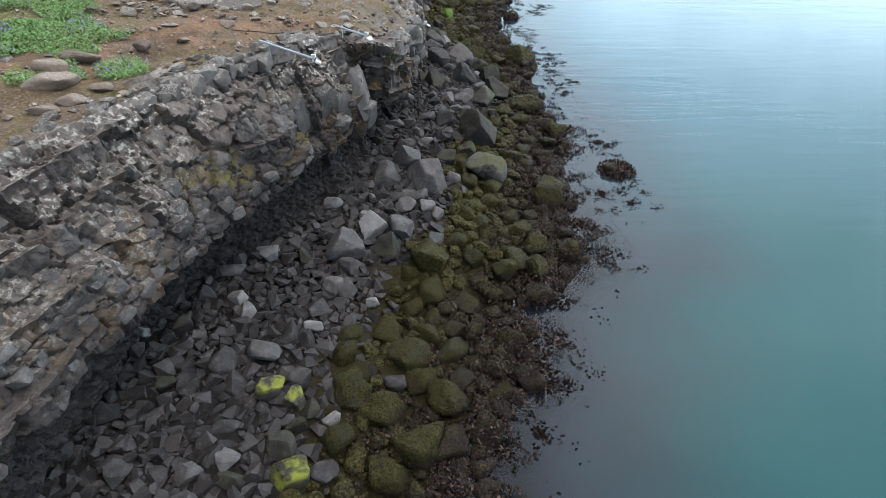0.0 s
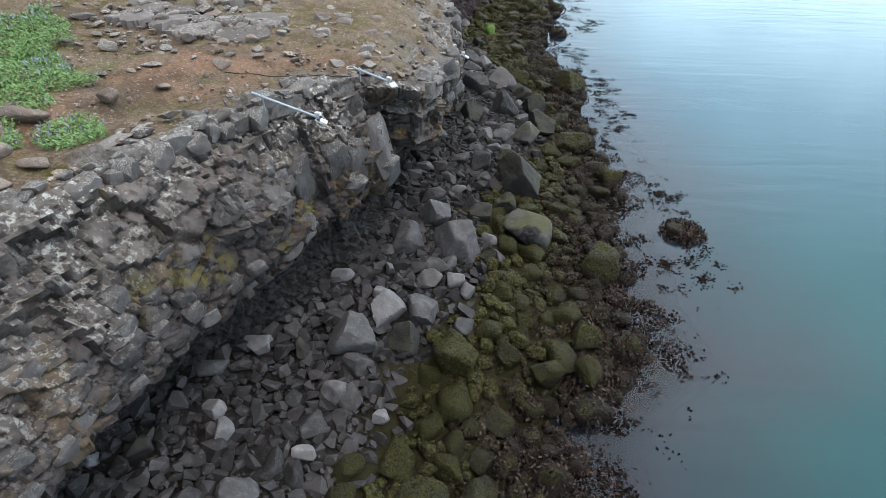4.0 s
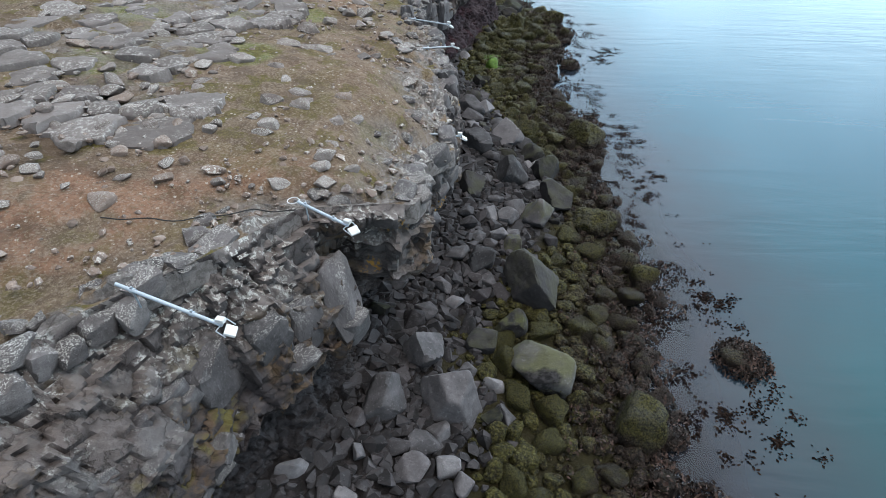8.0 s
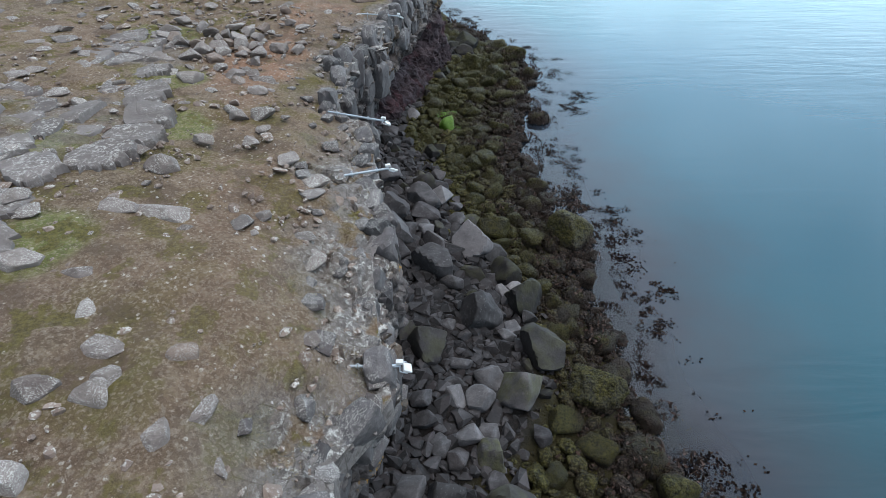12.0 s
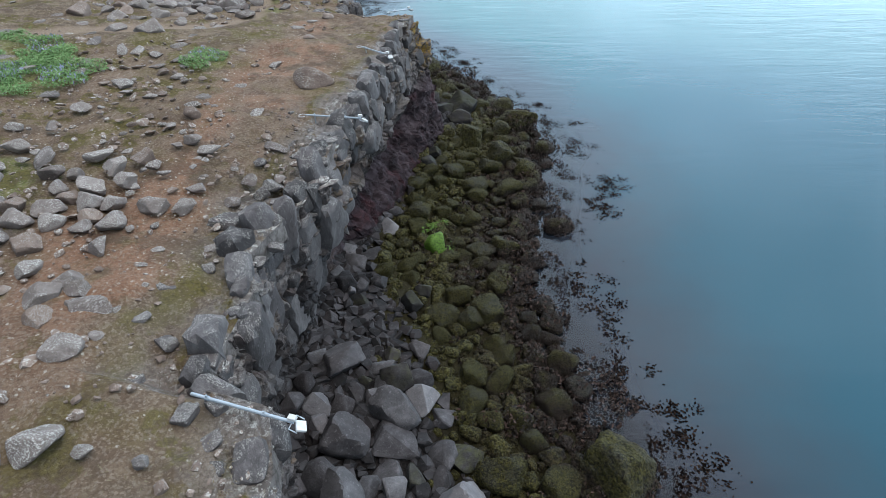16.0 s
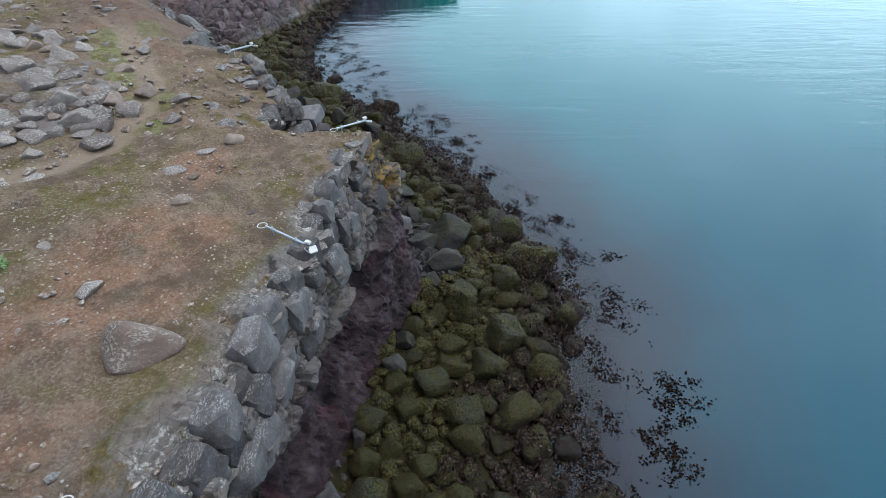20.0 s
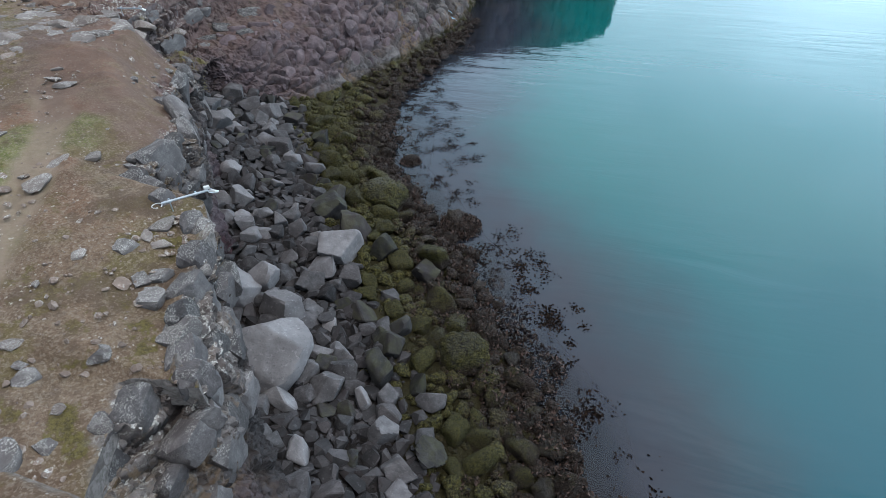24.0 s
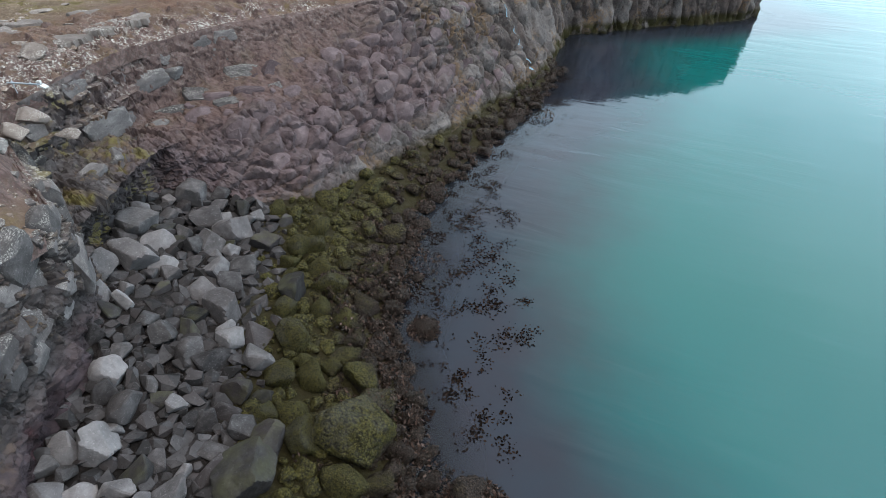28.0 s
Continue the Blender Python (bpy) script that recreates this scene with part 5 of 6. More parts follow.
def join_stones(name, places, sub, seeds, material, label, category, zof, flat=(0.55, 0.85), sink=0.3, **kw):
    """Many small stones in one mesh."""
    shapes = [rock_points(s, sub, **kw) if sub else chip_points(s, **kw) for s in seeds]
    rng2 = np.random.default_rng(seeds[0])
    vs, fs, base = [], [], 0
    for x, y, r in places:
        p, f = shapes[rng2.integers(len(shapes))]
        sc = np.array((r * rng2.uniform(0.8, 1.25), r * rng2.uniform(0.8, 1.2), r * rng2.uniform(*flat)))
        m = np.array(turn(rng2, 30).to_matrix())
        vs.append((p * sc) @ m.T + (x, y, zof(x, y) + sink * sc[2]))
        fs.append(f + base)
        base += len(p)
    me = bpy.data.meshes.new(name)
    fill_mesh(me, np.concatenate(vs), np.concatenate(fs))
    if not kw.get("knobs"):
        me.set_sharp_from_angle(angle=radians(30 if sub else 20))
    me.materials.append(material)
    return tagged(new(name, me), label, category, kind="stuff")


bed = lambda x, y: float(beach_z(x, y))
rng = np.random.default_rng(5)
grey_large = scatter(14000, 3, 71.5, 0, (0.15, 0.36), 0.60, 1.7, rng)
weed_large = scatter(11000, 3, 72, 1, (0.26, 0.60), 0.70, 1.2, rng)
weed_far = scatter(900, 72, 95, 1, (0.25, 0.6), 0.80, 1.3, rng)
grey_mid = scatter(26000, 2, 71.5, 0, (0.075, 0.16), 0.60, 1.2, rng)
weed_mid = scatter(26000, 3, 75, 1, (0.10, 0.26), 0.66, 1.0, rng)
grey_small = scatter(52000, 3, 71.5, 0, (0.035, 0.08), 0.80, 1.0, rng)

GREY_MESHES = [chip_mesh("beach_stone", 900 + i, (M_STONE, M_BOULDER, M_DARK, M_BOULDER, M_STONE, M_PALE)[i % 6], 12 + i % 4) for i in range(24)]
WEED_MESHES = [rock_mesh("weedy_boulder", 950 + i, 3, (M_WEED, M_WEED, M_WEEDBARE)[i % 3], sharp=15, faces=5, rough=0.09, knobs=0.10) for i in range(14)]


def nearest_first(places):
    """The largest of the places first."""
    return sorted(places, key=lambda q: -q[2])


grey_sorted = nearest_first(grey_large)
for i, (x, y, r) in enumerate(grey_sorted[:290]):
    sz = r * rng.uniform(0.6, 0.9)
    set_stone("beach_stone", GREY_MESHES[i % 24], x, y, bed(x, y) + 0.4 * sz, r * rng.uniform(0.9, 1.2), r * rng.uniform(0.8, 1.1), sz,
              turn(rng, 25), "grey angular lava stone on the beach", "stone", "grey beach stones")
weed_sorted = nearest_first(weed_large)
for i, (x, y, r) in enumerate(weed_sorted[:290]):
    sz = r * rng.uniform(0.6, 0.85)
    set_stone("weedy_boulder", WEED_MESHES[i % 14], x, y, bed(x, y) + 0.35 * sz, r * rng.uniform(0.9, 1.2), r * rng.uniform(0.85, 1.15), sz,
              turn(rng, 18), "rounded stone under olive-brown bladderwrack", "boulder", "weedy shore stones")
join_stones("shingle", grey_sorted[290:] + grey_mid, 0, list(range(1001, 1025)), M_SHINGLE, "loose grey and brown lava stones of the upper beach", "stones", bed, count=14)
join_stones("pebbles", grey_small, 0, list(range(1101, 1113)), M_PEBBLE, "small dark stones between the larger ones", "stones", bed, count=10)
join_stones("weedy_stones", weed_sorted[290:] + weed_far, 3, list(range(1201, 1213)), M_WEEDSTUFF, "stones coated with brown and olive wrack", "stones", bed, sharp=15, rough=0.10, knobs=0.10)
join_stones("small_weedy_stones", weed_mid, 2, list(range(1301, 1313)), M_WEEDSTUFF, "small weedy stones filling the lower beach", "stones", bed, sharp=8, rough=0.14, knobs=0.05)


# ---- seaweed: fronds on the stones, at the waterline and afloat ----
def flakes(name, centres, size, material, label, category, tilt=0.5, long=2.2, normals=None):
    """Small bent leaves, two triangles each."""
    rng3 = np.random.default_rng(len(centres) + 7)
    c = np.asarray(centres)
    n = len(c)
    ang = rng3.uniform(0, 2 * math.pi, n)
    s = size * rng3.uniform(0.5, 1.5, n)
    along = np.stack([np.cos(ang), np.sin(ang), rng3.normal(0, tilt, n)], 1) * (s * long / 2)[:, None]
    side = np.stack([-np.sin(ang), np.cos(ang), rng3.normal(0, tilt, n)], 1) * (s / 2)[:, None]
    v = np.stack([c - along, c - 0.1 * along + side, c + along, c + 0.1 * along - side], 1).reshape(-1, 3)
    f = np.arange(4 * n).reshape(n, 4)
    me = bpy.data.meshes.new(name)
    fill_mesh(me, v, f, False)
    me.materials.append(material)
    return tagged(new(name, me), label, category, kind="stuff")


# clumps of wrack afloat as (x, y, radius)
CLUMPS_SOUTH = [(6.6, 33.4, 0.6), (6.5, 28.7, 0.5), (6.8, 21.3, 0.8), (7.3, 18.9, 0.9), (7.4, 17.3, 0.8), (5.3, 14.6, 0.9), (3.4, 8.8, 0.9), (2.9, 10.0, 0.9),
                (2.0, 6.5, 0.7), (6.3, 27.6, 0.6), (7.2, 29.2, 0.4), (5.2, 20.7, 0.6), (6.9, 21.8, 0.6), (6.0, 16.9, 0.7), (6.3, 30.0, 0.9), (5.4, 26.0, 0.6)]
CLUMPS_MID = [(6.1, 53.4, 0.7), (7.7, 44.8, 0.7), (5.8, 38.4, 0.7), (6.9, 43.4, 0.5), (5.4, 42.0, 0.6), (5.0, 39.6, 0.6), (5.8, 37.4, 0.8), (5.7, 35.5, 0.8),
              (6.4, 33.1, 0.8), (6.7, 31.8, 0.7), (7.3, 49.1, 1.2), (6.6, 51.5, 0.9), (8.1, 45.4, 0.8), (7.2, 43.5, 0.8), (5.6, 45.4, 0.9), (5.3, 44.0, 0.7)]
CLUMPS_NORTH = [(-5.8, 77.1, 1.0), (-3.6, 72.0, 1.1), (0.2, 64.3, 1.0), (2.1, 61.7, 0.9), (3.4, 57.2, 0.8), (4.8, 55.0, 0.8), (-6.5, 76.0, 1.0), (-4.6, 74.6, 1.2),
                (-2.0, 67.6, 0.9), (1.1, 63.6, 0.8), (0.8, 62.4, 0.9), (1.7, 60.1, 0.8), (2.6, 59.4, 0.7), (2.4, 61.0, 0.7), (-5.4, 73.6, 0.9), (-3.0, 70.6, 0.9),
                (-3.6, 68.6, 0.6), (-6.6, 79.0, 0.7), (-5.6, 71.4, 0.9)]
rng = np.random.default_rng(21)
afloat = []
for cx, cy, r in CLUMPS_SOUTH + CLUMPS_MID + CLUMPS_NORTH:
    knots = rng.normal(0, 0.62 * r, (9, 2))
    for _ in range(int(380 * r)):
        k = knots[int(9 * rng.random() ** 1.5)]
        dx, dy = k + rng.normal(0, 0.17 * r, 2)
        afloat.append((cx + dx, cy + dy, rng.uniform(0.003, 0.02)))
for _ in range(30000):
    y = rng.uniform(4, 95)
    x = float(line(SHORE, y)) + abs(rng.normal(0, 0.85)) + 0.05
    if noise.noise(Vector((x * 1.2, y * 1.2, 3.1))) + 0.35 * noise.noise(Vector((x * 4, y * 4, 1.0))) > 0.24:
        afloat.append((x, y, rng.uniform(0.003, 0.03)))
flakes("floating_wrack", afloat, 0.046, M_AFLOAT, "dark brown seaweed afloat in clumps beside the shore", "seaweed", 0.12, 1.7)

fringe, gold = [], []
for x, y, r in weed_large + weed_mid + weed_far + [(b[0], b[1], 0.52 * b[2]) for b in BOULDERS if b[4] in "okr"]:
    z0 = max(bed(x, y), -0.18)
    low = z0 + 0.5 * r < 0.30 + 0.22 * rng.normal() + (0.18 if y > 59 else 0)
    awash = x > line(SHORE, y) + 0.9
    n = int((rng.uniform(250, 1100) if low else 330) * r * r * (1 + (2600 / 600 if awash else 0)) + 3)
    a, e = rng.uniform(0, 6.283, n), np.arccos(rng.uniform(0.05, 1, n))
    out = r * np.sin(e) * (1 + (0.3 * rng.random(n) ** 2 if awash else 0))
    (fringe if low or awash else gold).append(np.stack([x + out * np.cos(a), y + out * np.sin(a), z0 + 0.25 * r + (0.5 if awash else 0.8) * r * np.cos(e)], 1))
fringe, gold = np.concatenate(fringe), np.concatenate(gold)
flakes("wrack_fringe", fringe, 0.042, M_FROND, "brown seaweed fronds draped over the waterline stones", "seaweed", 0.8)
flakes("golden_wrack", gold, 0.014, M_GOLDFROND, "olive-gold bladderwrack tufts on the middle shore stones", "seaweed", 0.8)


rng = np.random.default_rng(23)
scraps = []
for b in BOULDERS:
    if b[4] == "v":
        for cx, cy, n in ((-0.1, 0.75, 60), (0.25, 0.95, 40), (-0.35, 0.45, 30), (0.5, -0.3, 20)):
            dx, dy = rng.normal(0, 0.12, n), rng.normal(0, 0.10, n)
            scraps += [(b[0] + cx + u, b[1] + cy + w, bed(b[0] + cx + u, b[1] + cy + w) + 0.24 + 0.05 * rng.random()) for u, w in zip(dx, dy)]
flakes("sea_lettuce", scraps, 0.05, M_GREENROCK, "scraps of vivid green sea lettuce on dark stones", "seaweed", 0.3, 1.6)


# ---- stones of the clifftop ----
top = lambda x, y: float(inland_z(np.float64(x), np.float64(y)))
FIELD_LOOKS = {
    "l": (M_LICHEN, "grey stone crusted with white lichen on the turf"),
    "g": (M_FIELD, "grey flat lava stone half sunk in the turf"),
    "b": (M_BROWNSTONE, "rounded brown-grey stone on bare earth"),
}
field_pack = Packing(1.0)
rng = np.random.default_rng(31)
for i, (x, y, w, h, k) in enumerate(FIELD_STONES):
    material, label = FIELD_LOOKS[k]
    me = rock_mesh("field_stone", 500 + i, 4, material, sharp=6 if k == "b" else 24, faces=9 if k == "b" else 5, rough=0.05)
    sz = 0.28 * h + 0.1 * w
    set_stone("field_stone", me, x, y, top(x, y) + (0.4 if k == "b" else 0.12) * sz, 0.53 * w, 0.5 * (0.35 * w + 0.7 * h), sz, Euler((0.1 * rng.normal(), 0.1 * rng.normal(), 0.3 * rng.normal())), label, "stone")
    field_pack.add(x, y, 0.5 * w)

FIELD_MESHES = [rock_mesh("clifftop_stone", 1400 + i, 3, (M_FIELD, M_LICHEN, M_LICHEN, M_BROWNSTONE)[i % 4], sharp=14, faces=4, rough=0.05) for i in range(12)]
# stony ground as (x, y, spread, count)
STONY = [(-8.9, 18.6, 1.0, 75), (-8.5, 19.5, 2.0, 40), (-6.5, 18.0, 1.6, 20), (-7.5, 24.5, 2.2, 45), (-6.0, 33.5, 1.4, 50), (-4.8, 36.0, 0.9, 30), (-7.5, 36.0, 1.8, 40), (-9.5, 50.0, 1.9, 70),
         (-6.5, 39.5, 1.6, 45), (-15.5, 64.5, 2.0, 45), (-8.5, 29.0, 2.0, 25), (-10.0, 46.0, 2.0, 30)]
# a heap of weathered boulders back from the edge
HEAP_MESHES = [rock_mesh("heap_boulder", 1480 + i, 4, (M_FIELD, M_FIELD, M_BROWNSTONE)[i % 3], sharp=24, faces=5, rough=0.06) for i in range(8)]
n_heap = 0
for cx, cy, sp, count in ((-10.6, 50.8, 1.3, 36), (-9.2, 49.6, 0.8, 18), (-12.6, 51.5, 1.4, 30), (-13.2, 54.5, 1.2, 18), (-11.6, 47.9, 1.0, 14), (-6.9, 34.6, 0.9, 16), (-5.6, 32.2, 0.7, 9)):
    for _ in range(count * 3):
        x, y = cx + sp * rng.normal(), cy + sp * rng.normal()
        r = rng.uniform(0.2, 0.3) + (0.3 if cy > 46 else 0.12) * rng.random() ** 2
        if line(RIM, y) - x > 2.2 and field_pack.free(x, y, r, 0.80):
            field_pack.add(x, y, r)
            sz = r * rng.uniform(0.55, 0.85)
            set_stone("heap_boulder", HEAP_MESHES[n_heap % 8], x, y, top(x, y) + 0.12 * sz, r * rng.uniform(0.95, 1.25), r * rng.uniform(0.8, 1.1), sz,
                      turn(rng, 15), "weathered grey boulder in a heap on the clifftop", "boulder", "clifftop boulder heaps")
            n_heap += 1
n_top = 0
for cx, cy, sp, count in STONY:
    for _ in range(count):
        x, y = cx + sp * rng.normal(), cy + 1.2 * sp * rng.normal()
        r = rng.uniform(0.07, 0.12) + 0.22 * rng.random() ** 3
        if n_top < 290 and line(RIM, y) - x > 1.6 and field_pack.free(x, y, r, 0.85):
            field_pack.add(x, y, r)
            sz = r * rng.uniform(0.35, 0.6)
            set_stone("clifftop_stone", FIELD_MESHES[n_top % 12], x, y, top(x, y) + 0.12 * sz, r * rng.uniform(0.9, 1.4), r * rng.uniform(0.7, 1.1), sz,
                      turn(rng, 12), "grey lava stone lying on the clifftop", "stone", "clifftop stones")
            n_top += 1


def slab_outline(site, others, gap):
    """The polygon of ground nearer to a site than to its neighbours, shrunk by the joint."""
    poly = [np.array((math.cos(a), math.sin(a))) * 0.8 for a in np.arange(0, 6.28, 0.40)]
    for o in others:
        if abs(o[0] - site[0]) > 1.8 or abs(o[1] - site[1]) > 1.8:
            continue
        n = o - site
        far_ = np.hypot(*n)
        if far_ > 1.8 or far_ < 1e-6:
            continue
        n = n / far_
        lim = far_ / 2 - gap
        cut = []
        for p, q in zip(poly, poly[1:] + poly[:1]):
            a, b = p @ n - lim, q @ n - lim
            if a <= 0:
                cut.append(p)
            if a * b < 0:
                cut.append(p + (q - p) * a / (a - b))
        poly = cut
        if len(poly) < 3:
            return []
    for _ in range(2):
        poly = [v for p, q in zip(poly, poly[1:] + poly[:1]) for v in (0.82 * p + 0.18 * q, 0.18 * p + 0.82 * q)]
    return poly


def flat_stone(site, poly, seed):
    """A slab with a worn edge and a slightly uneven back."""
    rng5 = np.random.default_rng(seed)
    n = len(poly)
    ring0 = np.array(poly) * (1 + 0.06 * rng5.normal(size=(n, 1)))
    tilt, high = rng5.normal(0, 0.04, 2), rng5.uniform(-0.01, 0.07)
    verts = []
    for k, rise in ((1.02, -0.25), (1.0, -0.035), (0.95, 0.0), (0.66, 0.012), (0.33, 0.015)):
        flat = ring0 * k
        bumpy = np.zeros(n) if rise < 0 else 0.10 * fbm(np.concatenate([flat + site, np.zeros((n, 1))], 1), 2.2, 3, 5)
        verts.append(np.concatenate([flat, (flat @ tilt + high + rise + bumpy)[:, None]], 1))
    verts = np.concatenate(verts + [np.array([[0, 0, high + 0.015]])])
    bm = bmesh.new()
    vs = [bm.verts.new(v) for v in verts]
    for r_ in range(4):
        for k in range(n):
            bm.faces.new((vs[r_ * n + k], vs[r_ * n + (k + 1) % n], vs[(r_ + 1) * n + (k + 1) % n], vs[(r_ + 1) * n + k]))
    for k in range(n):
        bm.faces.new((vs[4 * n + k], vs[4 * n + (k + 1) % n], vs[5 * n]))
    for f in bm.faces:
        f.smooth = True
    ob = part("flat_stone", bm, M_SLAB)
    ob.data.set_sharp_from_angle(angle=radians(50))
    ob.location = (site[0], site[1], top(*site) + 0.02)
    return tagged(ob, "flat grey lava stone bedded in mossy turf", "stone", "flat outcrop stones")


sites, slab_pack = [], Packing(1.6)
for cx, cy, r0 in OUTCROPS:
    for _ in range(900):
        a, q = rng.uniform(0, 6.283), r0 * math.sqrt(rng.random())
        s_ = np.array((cx + q * math.cos(a), cy + 1.15 * q * math.sin(a)))
        need = 0.62 + 0.9 * abs(noise.noise(Vector((s_[0] * 0.5, s_[1] * 0.5, 4.0))))
        if line(RIM, s_[1]) - s_[0] > 1.8 and slab_pack.free(s_[0], s_[1], need, 1.0):
            slab_pack.add(s_[0], s_[1], 0.0)
            sites.append(s_)
n_slab = 0
for k, s_ in enumerate(sites):
    outline = slab_outline(s_, sites, 0.015 + 0.05 * rng.random())
    if n_slab < 290 and len(outline) > 5 and noise.noise(Vector((s_[0] * 0.8, s_[1] * 0.8, 7.0))) > -0.12:
        flat_stone(s_, outline, 2000 + k)
        n_slab += 1
# stones sunk in the turf, in drifts
sunk = []
for _ in range(5200):
    y = rng.uniform(6, 74)
    x = float(line(RIM, y)) - 0.7 - 12 * rng.random() ** 1.3
    d = float(line(RIM, y)) - x
    here = noise.noise(Vector((x * 0.45, y * 0.45, 11.0))) + 0.5 * noise.noise(Vector((x * 1.3, y * 1.3, 2.0)))
    worn = 0.35 if 1.3 < d < 3.6 and (y < 17 or 31 < y < 62) else 0.0
    r = 0.06 + 0.30 * rng.random() ** 2.6
    if here > (-0.14 if 30 < y < 45 and d > 3.2 else 0.02) + worn + (0.25 if 44 < y < 51 and d < 3.5 else 0) and field_pack.free(x, y, r, 0.8) and slab_pack.free(x, y, 0.3, 1.0):
        field_pack.add(x, y, r)
        sunk.append((x, y, r))
sunk_large = sorted(sunk, key=lambda q: -q[2])
SUNK_MESHES = [rock_mesh("sunken_stone", 1540 + i, 3, (M_FIELD, M_LICHEN, M_FIELD, M_SLAB)[i % 4], sharp=30, faces=4, rough=0.06) for i in range(12)]
for i, (x, y, r) in enumerate(sunk_large[:280]):
    sz = r * rng.uniform(0.22, 0.42)
    set_stone("sunken_stone", SUNK_MESHES[i % 12], x, y, top(x, y) + 0.05 * sz, r * rng.uniform(1.0, 1.5), r * rng.uniform(0.7, 1.0), sz, turn(rng, 10),
              "grey lava stone sunk in the clifftop turf", "stone", "stones sunk in the turf")
join_stones("small_sunken_stones", sunk_large[280:], 2, list(range(1521, 1533)), M_GRAVEL, "small lichened stones sunk in the clifftop turf", "stones", top, flat=(0.25, 0.5), sink=0.0, sharp=26, faces=4)
gravel = []
for _ in range(6500):
    y = rng.uniform(6, 72)
    d = 0.3 + 9 * rng.random() ** 1.6
    x = float(line(RIM, y)) - d
    if noise.noise(Vector((x * 0.6, y * 0.6, 0))) > -0.15:
        gravel.append((x, y, 0.02 + 0.07 * rng.random() ** 3))
join_stones("gravel", gravel, 1, list(range(1501, 1511)), M_GRAVEL, "scattered gravel on the bare clifftop earth", "gravel", top, sharp=12)


# ---- jointed blocks of the cliff: along the rim, on the ledges and in the face ----
BLOCK_MESHES = [rock_mesh("rock_block", 1600 + i, 3, M_EDGE, sharp=26, faces=5, rough=0.06, squared=i > 5) for i in range(12)]
FACE_MESHES = [rock_mesh("rock_block", 1640 + i, 3, M_FACE, sharp=22, faces=4, rough=0.06, squared=True) for i in range(14)]
PINK_MESHES = [rock_mesh("scoria_block", 1670 + i, 3, M_PINK, sharp=9, faces=6, rough=0.07) for i in range(10)]
rng = np.random.default_rng(41)
cliff_at = lambda y: cliff_south if y < 30.35 else (cliff_middle if y < 57 else cliff_cove)
for i in range(190):
    y = 4 + 62 * (i + rng.random()) / 190
    if 46 < y < 50 and i % 3:
        continue
    d = rng.uniform(-0.25, 0.3) + 1.5 * rng.random() ** 2
    x = float(line(RIM, y)) - d
    r = rng.uniform(0.09, 0.18) + 0.18 * rng.random() ** 3
    z = top(x, y) if d > 0 else float(line(RIM, y, 2)) - 0.2
    ob = new("rock_block", BLOCK_MESHES[i % 12])
    ob.matrix_world = Matrix.LocRotScale((x, y, z - 0.15 * r), turn(rng, 12), (r * rng.uniform(0.8, 1.3), r * rng.uniform(0.8, 1.3), r * rng.uniform(0.4, 0.75)))
    ob.parent = cliff_at(y)


def face_blocks(y0, y1, v0, v1, count, wide, tall, proud, seed, name="rock_block", meshes=FACE_MESHES):
    """Blocks standing out of the cliff's face between two heights, the largest first, none over another."""
    r4 = np.random.default_rng(seed)
    along = coast_rows(y0, y1, 0.02)
    run = np.arange(len(along)) * 0.02
    size = np.sort(r4.random(6 * count) ** 1.6)[::-1]
    placed, spots = [], []
    for q in size:
        if len(placed) >= count:
            break
        k = r4.integers(len(along))
        y, v = float(along[k]), float(r4.uniform(v0, v1))
        w, h = wide[0] + (wide[1] - wide[0]) * q, (tall[0] + (tall[1] - tall[0]) * q) * r4.uniform(0.8, 1.2)
        a, b = run[k], v * 6.4
        if any(abs(a - s) < 0.44 * (w + w2) and abs(b - t) < 0.44 * (h + h2) for s, t, w2, h2 in placed):
            continue
        placed.append((a, b, w, h))
        spots.append((y, v, w, h))
    y, v = np.array([q[0] for q in spots]), np.array([q[1] for q in spots])
    base = face(y, v)
    n_all = np.cross(face(y, v + 0.02) - face(y, v - 0.02), face(y + 0.05, v) - face(y - 0.05, v))
    n_all /= np.maximum(np.linalg.norm(n_all, axis=1, keepdims=True), 1e-6)
    n_all = np.where((n_all[:, :1] < -0.3) & (n_all[:, 2:] < 0), -n_all, n_all)
    rise = relief_of(base, v)[0]
    for (y, v, w, h), at, n, out in zip(spots, base, n_all, rise):
        n = Vector(n)
        flat_n = Vector((n.x, n.y, 0.35 * n.z)).normalized()
        side = Vector((0, 0, 1)).cross(flat_n).normalized()
        m = Matrix((side, flat_n, side.cross(flat_n))).transposed() @ Euler(r4.normal(0, 0.10, 3)).to_matrix()
        deep = min(0.8 * w, 0.5)
        ob = new(name, meshes[int(r4.integers(len(meshes)))])
        ob.matrix_world = Matrix.LocRotScale(Vector(at) + n * float(out + (proud - 0.5) * deep), m.to_quaternion(), (0.56 * w, 0.56 * deep, 0.56 * h))
        ob.parent = cliff_at(y)


